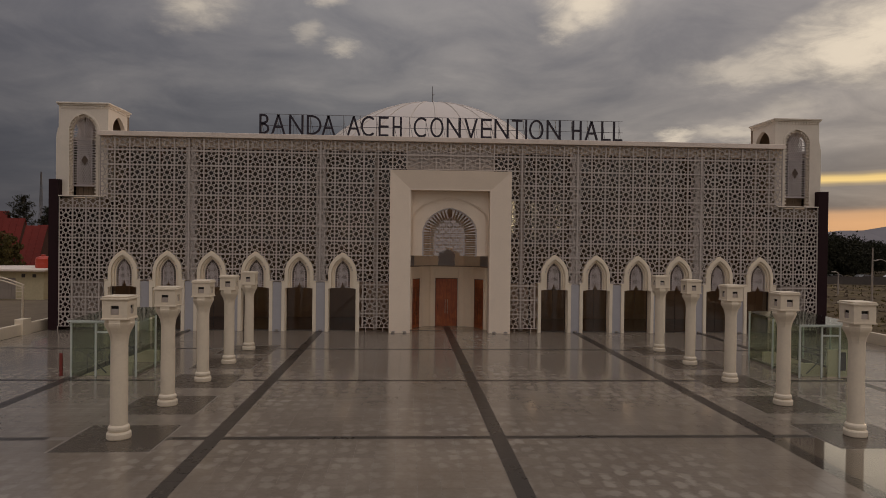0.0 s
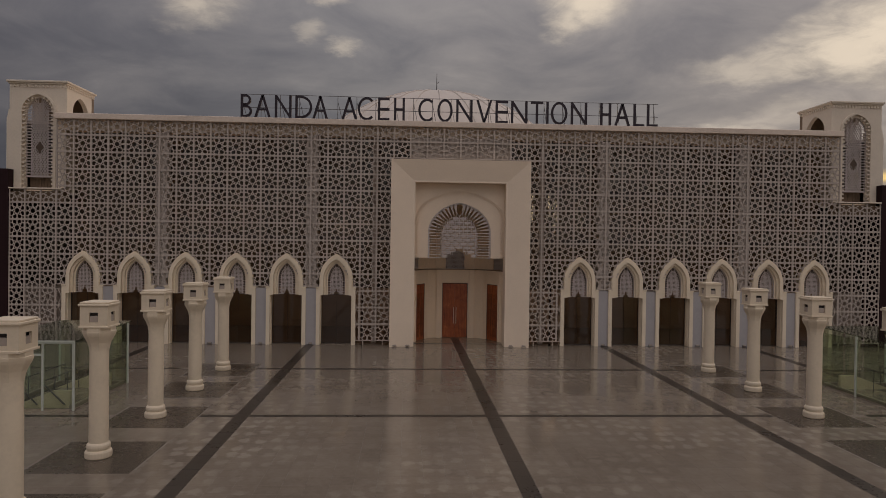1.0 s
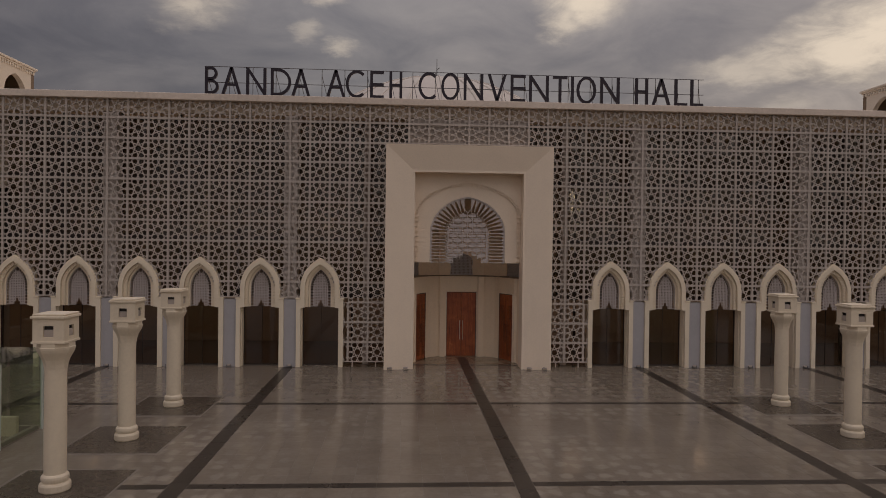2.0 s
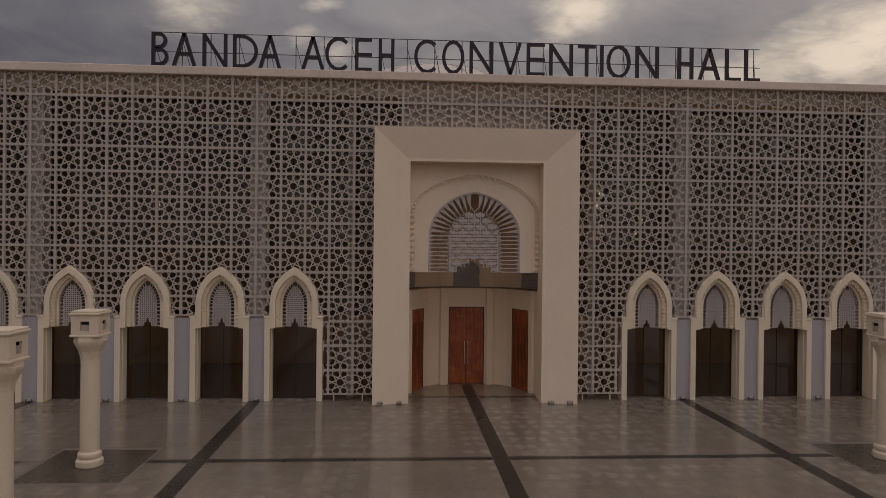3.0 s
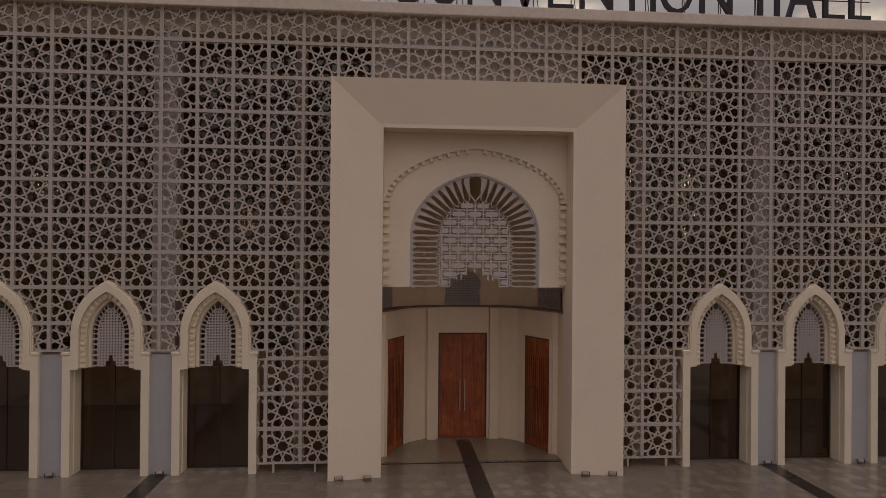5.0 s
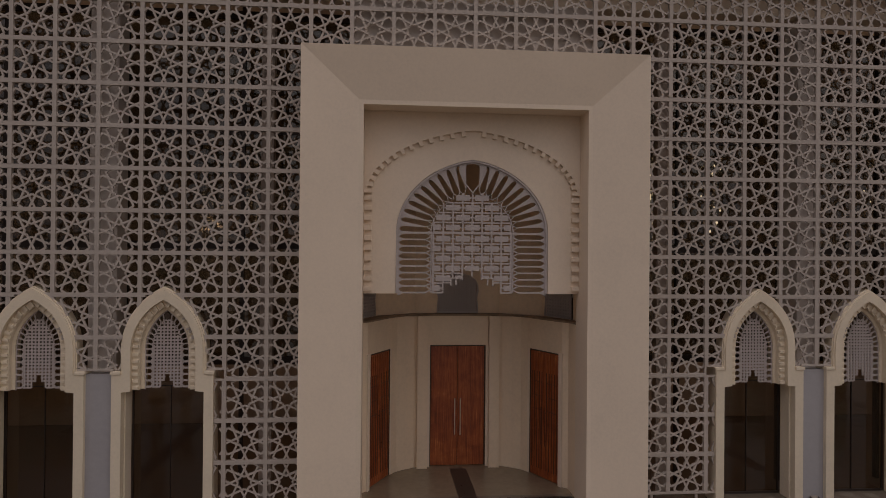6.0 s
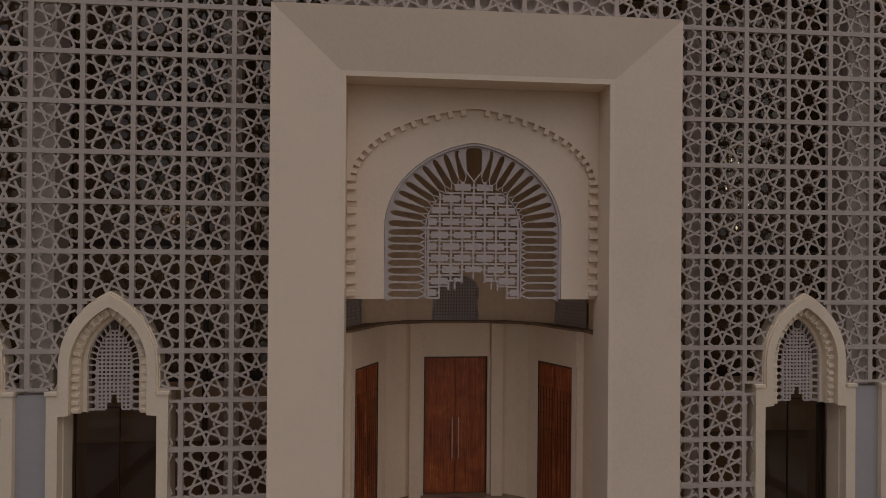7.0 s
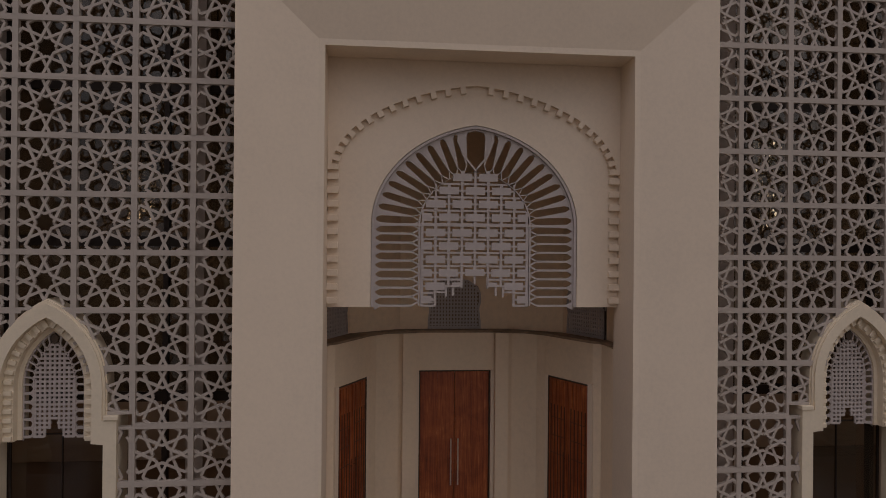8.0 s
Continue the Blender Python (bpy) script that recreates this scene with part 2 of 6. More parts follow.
WHITE = surface("warm_white_paint", (0.80, 0.665, 0.515), 0.65, 0.05, 14.0, 0.5, 0.05)
BUFF = surface("buff_plaster", (0.92, 0.72, 0.50), 0.7, 0.08, 8.0, 0.5, 0.05)
CREAM = surface("cream_plaster", (0.82, 0.66, 0.475), 0.7, 0.06, 10.0, 0.6, 0.05)
LATTICE = surface("grey_white_screen_paint", (0.465, 0.402, 0.347), 0.7, 0.07, 9.0, 0.25, 0.05, vary=0.04)
LATTICE_PALE = surface("blue_grey_lattice_paint", (0.47, 0.41, 0.38), 0.6, 0.05, 12.0, 0.6)
DOOR_WHITE = surface("doorway_white_paint", (0.78, 0.67, 0.505), 0.65, 0.06, 14.0, 0.8, 0.05)
TOWER_WHITE = surface("tower_white_paint", (0.70, 0.615, 0.50), 0.7, 0.08, 9.0, 0.6, 0.06)
PANEL_BLUE = surface("blue_grey_wall_paint", (0.40, 0.382, 0.385), 0.6, 0.06, 8.0, 0.5, 0.04)
COPING = surface("weathered_coping", (0.70, 0.59, 0.49), 0.75, 0.12, 7.0, 0.4, 0.08)
POST_WHITE = surface("post_white_paint", (0.71, 0.60, 0.445), 0.55, 0.06, 11.0, 1.2, 0.05)
DARK_CLAD = surface("dark_maroon_cladding", (0.026, 0.012, 0.013), 0.7, 0.12, 6.0, 0.5, gloss=0.12)
SIGN_DARK = surface("dark_sign_metal", (0.022, 0.014, 0.022), 0.45, 0.15, 12.0, 2.0, metal=0.2)
STEEL = surface("grey_steel", (0.12, 0.11, 0.11), 0.5, 0.1, 12.0, 2.0, metal=0.6)
CHROME = surface("brushed_steel", (0.86, 0.80, 0.70), 0.5, 0.05, 20.0, 3.0, metal=1.0)
DOME_SKIN = surface("dome_sheet", (0.56, 0.49, 0.425), 0.55, 0.06, 1.5, 0.15, 0.03)
TILE = granite()
BAND = surface("dark_granite_band", (0.042, 0.033, 0.025), 0.30, 0.12, 5.0, 0.5, vary=0.10, rough_spread=0.08, gloss=0.28)
SLAB = surface("dark_granite_slab", (0.078, 0.061, 0.044), 0.26, 0.12, 5.0, 0.5, vary=0.06, rough_spread=0.08, gloss=0.36)
NICHE_STONE = surface("beige_granite", (0.24, 0.185, 0.125), 0.2, 0.12, 6.0, 0.6, rough_spread=0.06)
GROUT = surface("grout", (0.17, 0.140, 0.107), 0.6, 0.1, 10.0, 1.0)
EARTH = surface("dry_earth", (0.098, 0.072, 0.040), 0.95, 0.3, 0.55, 0.11, 0.3, tint=(0.20, 0.155, 0.080), gloss=0.08)
RUBBLE = surface("pale_rubble", (0.145, 0.112, 0.075), 0.9, 0.2, 4.0, 0.3, 0.2, vary=0.35, gloss=0.1)
ASPHALT_PALE = surface("grey_weathered_wall", (0.085, 0.072, 0.062), 0.9, 0.2, 2.0, 0.2, 0.1, gloss=0.15)
ASPHALT = surface("asphalt", (0.055, 0.053, 0.052), 0.85, 0.15, 6.0, 0.3, 0.1, gloss=0.2)
INNER = surface("dim_hall_interior", (0.40, 0.325, 0.27), 0.8, 0.1, 3.0, 0.4)
FOYER = surface("brown_foyer_floor", (0.12, 0.078, 0.050), 0.5, 0.15, 3.0, 0.4)
MULLION = surface("dark_mullion", (0.045, 0.032, 0.026), 0.4, 0.1, 9.0, 1.0, metal=0.3)
LEDGE = surface("brown_ledge", (0.30, 0.20, 0.125), 0.8, 0.3, 6.0, 1.2, 0.1)
DARK_LATTICE = surface("slate_lattice", (0.46, 0.41, 0.38), 0.6, 0.1, 12.0, 1.0)
DARK_BROWN = surface("dark_brown_fill", (0.075, 0.048, 0.030), 0.6, 0.1, 8.0, 1.0)
GRILLE = surface("dark_stained_wood", (0.10, 0.032, 0.015), 0.5, 0.15, 9.0, 1.0)
ALU = surface("pale_green_white_frame", (0.50, 0.53, 0.46), 0.45, 0.05, 10.0, 1.0)
GABLE = surface("dark_gable_board", (0.06, 0.028, 0.022), 0.8, 0.15, 4.0, 0.4, gloss=0.15)
YARD = surface("pale_concrete_yard", (0.175, 0.136, 0.092), 0.9, 0.2, 1.2, 0.2, 0.1, gloss=0.15)
ROOF_RED = surface("dark_red_roof_sheet", (0.165, 0.027, 0.020), 0.7, 0.15, 2.0, 0.2, 0.1, gloss=0.15)
HOUSE_WALL = surface("cream_house_wall", (0.52, 0.44, 0.27), 0.8, 0.1, 4.0, 0.3, 0.05)
TANK_RED = surface("red_plastic_tank", (0.42, 0.045, 0.02), 0.4, 0.08, 6.0, 1.0)
RED_SIGN = surface("red_stand_paint", (0.20, 0.03, 0.02), 0.5, 0.08, 6.0, 1.0)
BARK = surface("bark", (0.07, 0.055, 0.04), 0.9, 0.2, 6.0, 0.8, 0.3)
LEAF = leaf_material("dark_leaf", (0.024, 0.023, 0.012))
LEAF_OLIVE = leaf_material("olive_leaf", (0.075, 0.060, 0.018))
HILL = surface("far_hill", (0.21, 0.195, 0.20), 0.95, 0.1, 0.02, 0.004, gloss=0.1)
LAMP_DARK = surface("lantern_inside", (0.05, 0.04, 0.035), 0.7, 0.1, 8.0, 1.0)
LAMP_GREY = surface("lantern_light_housing", (0.30, 0.25, 0.205), 0.5, 0.1, 8.0, 1.0)
HOUSING = surface("pale_light_housing", (0.40, 0.335, 0.28), 0.5, 0.1, 8.0, 1.0)
WOOD = wood("red_brown_door_wood")
GLASS_DARK = glazing("smoked_glass", (0.49, 0.475, 0.44), 0.03, 0.075)
GLASS_DOOR = glazing("brown_door_glass", (0.50, 0.40, 0.30))
COLUMN = surface("grey_white_column_paint", (0.64, 0.57, 0.51), 0.7, 0.08, 6.0, 0.4, 0.05)
DIM_BROWN = surface("dim_brown_backing", (0.20, 0.14, 0.09), 0.8, 0.12, 5.0, 0.6)
GLASS_GREEN = glazing("green_tinted_glass", (0.62, 0.70, 0.56), 0.10, 0.13)
WET = glazing("wet_film", (0.84, 0.81, 0.76), 0.05)
CAR_WHITE = surface("car_paint", (0.55, 0.55, 0.56), 0.3, 0.03, 6.0, 1.0, coat=0.5)
RUBBER = surface("rubber", (0.02, 0.02, 0.02), 0.8, 0.1, 8.0, 1.0)


# ---- mesh helpers ----
class Geo:
    """Points and faces of one mesh."""

    def __init__(self):
        self.v, self.f = [], []

    def face(self, pts):
        n = len(self.v)
        self.v.extend(tuple(p) for p in pts)
        self.f.append(tuple(range(n, n + len(pts))))

    def box(self, x0, x1, y0, y1, z0, z1, m=None):
        c = [(x, y, z) for x in (x0, x1) for y in (y0, y1) for z in (z0, z1)]
        if m is not None:
            c = [tuple(m @ Vector(p)) for p in c]
        n = len(self.v)
        self.v.extend(c)
        for q in ((0, 1, 3, 2), (4, 6, 7, 5), (0, 4, 5, 1), (2, 3, 7, 6), (0, 2, 6, 4), (1, 5, 7, 3)):
            self.f.append(tuple(n + i for i in q))

    def soft_box(self, x0, x1, y0, y1, z0, z1, r=0.02, m=None):
        """A box with chamfered edges."""
        bm = bmesh.new()
        bmesh.ops.create_cube(bm, size=1.0)
        for v in bm.verts:
            v.co = Vector(((x0 + x1) / 2 + v.co.x * (x1 - x0), (y0 + y1) / 2 + v.co.y * (y1 - y0), (z0 + z1) / 2 + v.co.z * (z1 - z0)))
        bmesh.ops.bevel(bm, geom=list(bm.edges), offset=r, segments=2, profile=0.5, affect="EDGES")
        n = len(self.v)
        bm.verts.index_update()
        self.v.extend(tuple((m @ v.co) if m is not None else v.co) for v in bm.verts)
        self.f.extend(tuple(n + v.index for v in f.verts) for f in bm.faces)
        bm.free()

    def prism(self, pts, y0, y1):
        """A polygon in x and z (counter-clockwise seen from the front), from y0 (front) to y1."""
        n, k = len(self.v), len(pts)
        self.v.extend((x, y0, z) for x, z in pts)
        self.v.extend((x, y1, z) for x, z in pts)
        self.f.append(tuple(range(n, n + k)))
        self.f.append(tuple(range(n + 2 * k - 1, n + k - 1, -1)))
        for i in range(k):
            j = (i + 1) % k
            self.f.append((n + j, n + i, n + k + i, n + k + j))

    def slab(self, pts, z0, z1):
        """A polygon in x and y, from z0 up to z1."""
        n, k = len(self.v), len(pts)
        self.v.extend((x, y, z1) for x, y in pts)
        self.v.extend((x, y, z0) for x, y in pts)
        self.f.append(tuple(range(n, n + k)))
        self.f.append(tuple(range(n + 2 * k - 1, n + k - 1, -1)))
        for i in range(k):
            j = (i + 1) % k
            self.f.append((n + j, n + i, n + k + i, n + k + j))

    def bar(self, p, q, w, y0, y1, w2=None):
        """A straight bar in the plane of x and z."""
        dx_, dz_ = q[0] - p[0], q[1] - p[1]
        d = math.hypot(dx_, dz_) or 1.0
        nx, nz = -dz_ / d / 2, dx_ / d / 2
        w2 = w if w2 is None else w2
        self.prism([(p[0] - nx * w, p[1] - nz * w), (q[0] - nx * w2, q[1] - nz * w2), (q[0] + nx * w2, q[1] + nz * w2), (p[0] + nx * w, p[1] + nz * w)], y0, y1)

    def strip(self, outer, inner, y0, y1, closed=False):
        """A band between two lines of as many points each, from y0 to y1."""
        k = len(outer)
        n = len(self.v)
        for line in (outer, inner):
            for y in (y0, y1):
                self.v.extend((x, y, z) for x, z in line)
        of, ob, jf, jb = n, n + k, n + 2 * k, n + 3 * k
        for i in range(k if closed else k - 1):
            j = (i + 1) % k
            self.f += [(of + i, of + j, jf + j, jf + i), (ob + j, ob + i, jb + i, jb + j), (of + j, of + i, ob + i, ob + j), (jf + i, jf + j, jb + j, jb + i)]
        if not closed:
            for i in (0, k - 1):
                self.f.append((of + i, jf + i, jb + i, ob + i))

    def lathe(self, profile, n=24, x=0.0, y=0.0, phase=0.0, caps=True):
        """A body of revolution round a vertical axis; profile: radius and height."""
        base = len(self.v)
        for r, z in profile:
            for i in range(n):
                a = 2 * math.pi * i / n + phase
                self.v.append((x + r * math.cos(a), y + r * math.sin(a), z))
        for k in range(len(profile) - 1):
            for i in range(n):
                j = (i + 1) % n
                self.f.append((base + k * n + i, base + k * n + j, base + (k + 1) * n + j, base + (k + 1) * n + i))
        if caps:
            self.f.append(tuple(base + i for i in reversed(range(n))))
            self.f.append(tuple(base + (len(profile) - 1) * n + i for i in range(n)))

    def tube(self, a, b, r0, r1=None, n=8):
        r1 = r0 if r1 is None else r1
        a, b = Vector(a), Vector(b)
        q = (b - a).to_track_quat("Z", "Y")
        base = len(self.v)
        for c, r in ((a, r0), (b, r1)):
            for i in range(n):
                t = 2 * math.pi * i / n
                self.v.append(tuple(c + q @ Vector((r * math.cos(t), r * math.sin(t), 0))))
        for i in range(n):
            j = (i + 1) % n
            self.f.append((base + i, base + j, base + n + j, base + n + i))
        self.f.append(tuple(base + i for i in reversed(range(n))))
        self.f.append(tuple(base + n + i for i in range(n)))


def mesh_of(name, geo, material, smooth=False):
    me = bpy.data.meshes.new(name)
    me.from_pydata(geo.v, [], geo.f)
    me.validate()
    bm = bmesh.new()
    bm.from_mesh(me)
    bmesh.ops.recalc_face_normals(bm, faces=bm.faces)
    bm.to_mesh(me)
    bm.free()
    if material is not None:
        me.materials.append(material)
    if smooth:
        me.shade_smooth()
    return me


def thing(name, label, category, m=None, group="", kind=""):
    """An Empty at the base of a thing, for its parts."""
    ob = tagged(new(name), label, category, group, kind)
    ob.empty_display_size = 0.2
    if m is not None:
        ob.matrix_basis = m
    return ob


def part(name, geo, material, parent, label="", smooth=False, m=None):
    """One mesh object under a thing or a part; geo may be a finished mesh."""
    me = geo if isinstance(geo, bpy.types.Mesh) else mesh_of(name, geo, material, smooth)
    ob = new(name, me)
    ob.parent = parent
    if m is not None:
        ob.matrix_basis = m
    if label:
        ob["label"] = label
    return ob


def solid(name, geo, material, label, category, kind="", group="", smooth=False):
    """A thing that is one mesh."""
    return tagged(new(name, mesh_of(name, geo, material, smooth)), label, category, group, kind)


def arch(w, h, z0, k=0.5, n=12):
    """A pointed arch from its right springing over the apex to its left one: half width, rise, springing height; k: how pointed."""
    pts = []
    for i in range(-n, n + 1):
        a = (1 - abs(i) / n) * math.pi / 2
        z = z0 + h * ((1 - k) * math.sin(a) + k * a / (math.pi / 2))
        pts.append((math.copysign(w * math.cos(a), -i) if i else 0.0, z))
    return pts


# ---- ground and plaza ----
g = Geo()
g.box(-1500, 1500, -1500, 1800, -0.6, -0.08)
solid("ground", g, EARTH, "wide dry earth ground around the paved plaza", "ground", "structure")

GX, GY, BY = 9.15, 9.02, 0.35          # grid of dark bands and their widths
BANDS_X = [-18.3, -9.15, 0.0, 9.15, 18.3]
BANDS_Y = [-7.8 - GY * i for i in range(6)]
POST_X, POST_Y = 12.17, [-25.77, -21.4, -16.95, -12.5, -8.1]
PLAZA_X, PLAZA_Y0 = 27.9, -62.0
g = Geo()
g.box(-PLAZA_X, PLAZA_X, PLAZA_Y0, 0.9, -0.3, -0.004)
floor = solid("floor", g, GROUT, "polished grey granite plaza paving with dark bands", "floor", "structure")


def tile_geo(w, d, t=0.004, c=0.003):
    """A slab of stone, its top edge chamfered, about its own centre."""
    t0 = Geo()
    a, b = w / 2, d / 2
    lo = [(-a, -b, -t), (a, -b, -t), (a, b, -t), (-a, b, -t)]
    hi = [(-a + c, -b + c, 0), (a - c, -b + c, 0), (a - c, b - c, 0), (-a + c, b - c, 0)]
    t0.v = lo + hi
    t0.f = [(4, 5, 6, 7)] + [(i, (i + 1) % 4, 4 + (i + 1) % 4, 4 + i) for i in range(4)]
    return t0


BW = 0.51
# dark bands, each a run of long stones
for bx in BANDS_X:
    geo = Geo()
    y = 0.25 if bx else 3.2
    while y > PLAZA_Y0:
        t0 = tile_geo(BW - 0.012, 1.2 - 0.008)
        n = len(geo.v)
        geo.v += [(x + bx, yy + y - 0.6, z + 0.001) for x, yy, z in t0.v]
        geo.f += [tuple(n + i for i in q) for q in t0.f]
        y -= 1.2
    part("band", geo, BAND, floor, "dark granite band")
for by in BANDS_Y:
    geo = Geo()
    for x0, x1 in zip([-PLAZA_X] + BANDS_X, BANDS_X + [PLAZA_X]):
        x0 += BW / 2 if x0 in BANDS_X else 0
        x1 -= BW / 2 if x1 in BANDS_X else 0
        k = max(1, round((x1 - x0) / 1.2))
        for i in range(k):
            w = (x1 - x0) / k
            cx = x0 + w * (i + 0.5)
            if any(abs(abs(cx) - POST_X) < 1.47 + w / 2 and abs(by - py) < 1.47 for py in POST_Y):
                continue
            t0 = tile_geo(w - 0.008, BY - 0.008)
            n = len(geo.v)
            geo.v += [(x + cx, yy + by, z) for x, yy, z in t0.v]
            geo.f += [tuple(n + j for j in q) for q in t0.f]
    part("band", geo, BAND, floor, "dark granite band")
# the dark slabs under the posts
slab_mesh = mesh_of("plinth_slab", tile_geo(2.92, 2.95, 0.006, 0.008), SLAB)
for s in (-1, 1):
    for py in POST_Y:
        part("plinth_slab", slab_mesh, SLAB, floor, "dark square granite slab", m=pose(s * POST_X, py, 0.002))

g = Geo()
wet = [(8.87, -26.02), (10.6, -26.05), (10.7, -27.25), (13.7, -27.25), (13.8, -26.0), (18.0, -26.05), (18.05, -34.5), (15.0, -34.62), (8.87, -34.6)]
g.face([(x, y, 0.0045) for x, y in wet])
solid("wet_film", g, WET, "thin film of rain water lying on one bay of the paving", "water", "structure").visible_shadow = False

# ---- the hall: body, roof, inside ----
M, ZT, CELL, GRID_OFF = 3.03, 13.58, 1.025, 0.08
HALF = 9 * M

g = Geo()
g.box(-HALF + 0.1, HALF - 0.1, 46.0, 46.4, 0, 13.3)
solid("wall_north", g, CREAM, "plain plastered rear wall of the hall", "wall", "structure")
for s, nm in ((-1, "wall_west"), (1, "wall_east")):
    g = Geo()
    xa, xb = sorted((s * (HALF + 0.02), s * (HALF - 0.30)))
    g.box(xa, xb, 3.22, 46.0, 0, 13.3)
    solid(nm, g, CREAM, "plain plastered side wall of the hall", "wall", "structure")
g = Geo()
g.box(-HALF, HALF, 0.95, 46.4, 13.3, 13.44)
solid("roof", g, COPING, "flat concrete roof behind the parapet", "roof", "structure")
g = Geo()
g.box(-HALF + 0.3, HALF - 0.3, 9.0, 9.3, 0.0, 13.28)
solid("wall_inner", g, INNER, "dim inner wall of the foyer behind glass", "wall", "structure")
g = Geo()
g.box(-HALF + 0.3, HALF - 0.3, 0.92, 9.0, -0.08, -0.010)
solid("floor_foyer", g, FOYER, "dark brown foyer floor behind the glass", "floor", "structure")

# the parapet with its coping
g = Geo()
g.soft_box(-24.42, 24.42, -0.16, 0.85, 13.48, 13.82, 0.03)
solid("parapet_coping", g, COPING, "weathered white coping along the top of the facade", "parapet", "structure")
g = Geo()
g.box(-24.42, 24.42, 0.30, 0.80, 12.9, 13.475)
solid("parapet", g, WHITE, "white parapet wall behind the pierced screen", "parapet", "structure")
g = Geo()
g.box(-3.10, 3.10, 0.17, 0.45, 11.42, 12.85)
solid("wall_over_portal", g, LATTICE, "grey-white wall close behind the screen over the portal", "wall", "structure")

# glass wall and columns behind the pierced screen
curtain = thing("glass_wall", "smoked glass wall in dark mullions behind the pierced screen", "glass wall", kind="structure")
pane_full = Geo()
pane_full.box(0.05, M - 0.05, 0, 0.02, 0, 2.9)
pane_mesh = mesh_of("pane", pane_full, GLASS_DARK)
for k in range(-9, 9):
    if k in (-1, 0):
        continue
    for r in range(3):
        ob = part("pane", pane_mesh, None, curtain, m=pose(k * M, 1.62, 3.62 + r * 3.1))
for k in [k for k in range(-9, 10) if k != 0]:
    g = Geo()
    g.box(k * M - 0.05, k * M + 0.05, 1.56, 1.72, 0, 13.28)
    part("mullion", g, MULLION, curtain)
for r in range(4):
    for s in (-1, 1):
        g = Geo()
        xa, xb = sorted((s * (M + 0.06), s * (HALF - 0.32)))
        g.box(xa, xb, 1.58, 1.70, 3.42 + r * 3.1, 3.62 + r * 3.1)
        part("transom", g, MULLION, curtain)
for s in (-1, 1):
    for cx in (3 * M + 0.07, 6 * M + 0.07):
        g = Geo()
        g.soft_box(s * cx - 0.34, s * cx + 0.34, 0.34, 1.02, 0, 12.88, 0.03)
        solid("column", g, COLUMN, "square grey-white column behind the pierced screen", "column", group="columns behind the screen", kind="structure")
    g = Geo()
    g.box(s * 5.28 - 0.16, s * 5.28 + 0.16, 0.80, 1.10, 0, 13.28)
    solid("column", g, INNER, "slim pale post beside the portal behind the screen", "column", kind="structure")

# chandeliers in the foyer, dimly lit; the outer ones are added to hold lamps
BULB = bpy.data.materials.new("warm_bulb")
BULB.use_nodes = True
NB = Nodes(BULB.node_tree)
em = NB.add("ShaderNodeEmission", i_1=2.4)
em.inputs[0].default_value = (1.0, 0.84, 0.60, 1)
NB.link(em, 0, NB.add("ShaderNodeOutputMaterial"), 0)


CRYSTAL = surface("cut_crystal", (0.84, 0.80, 0.74), 0.12, 0.05, 30.0, 3.0, coat=0.6)


bulb_geo = Geo()
bulb_geo.lathe([(0.1, -1.5), (0.9, -0.4), (0.9, 0.4), (0.1, 1.3)], 6)
bulb_mesh = mesh_of("bulb", bulb_geo, BULB)


def chandelier(x, y, lit, seed, wide=0.42, strands=16, size=1.0, label="tall crystal cascade chandelier with small warm bulbs in the foyer"):
    """A tall cascade of crystal strands under a round plate, some drops holding small bulbs."""
    rnd = random.Random(seed)
    top, drop = 9.75, 2.6
    c = thing("chandelier", label, "chandelier", pose(x, y, 0), group="foyer chandeliers")
    g = Geo()
    g.tube((0, 0, top + 0.05), (0, 0, 13.28), 0.02, n=6)
    part("rod", g, MULLION, c)
    g = Geo()
    g.lathe([(wide + 0.04, top), (wide + 0.05, top + 0.03), (0.12, top + 0.09)], 18)
    part("plate", g, CHROME, c)
    for k in range(strands):
        a = 2 * math.pi * k / strands + rnd.uniform(-0.1, 0.1)
        r = wide * (0.95 if k % 2 else 0.55)
        length = drop * (1.0 if k % 2 == 0 else 0.72) * rnd.uniform(0.9, 1.05)
        g, bulbs = Geo(), []
        n_b = int(length / 0.10)
        g.tube((r * math.cos(a), r * math.sin(a), top), (r * math.cos(a), r * math.sin(a), top - length), 0.006, n=4)
        for q in range(n_b):
            z = top - 0.08 - 0.10 * q
            rq = rnd.uniform(0.016, 0.032) * size
            if rnd.random() < lit * 0.5:
                bulbs.append((z, rq))
            else:
                g.lathe([(0.003, z - rq * 1.5), (rq, z), (0.003, z + rq * 1.3)], 6, r * math.cos(a), r * math.sin(a))
        strand = part("strand", g, CRYSTAL, c)
        for z, rq in bulbs:
            part("bulb", bulb_mesh, None, strand, m=pose(r * math.cos(a), r * math.sin(a), z) @ Matrix.Diagonal((rq, rq, rq, 1)))
    return c


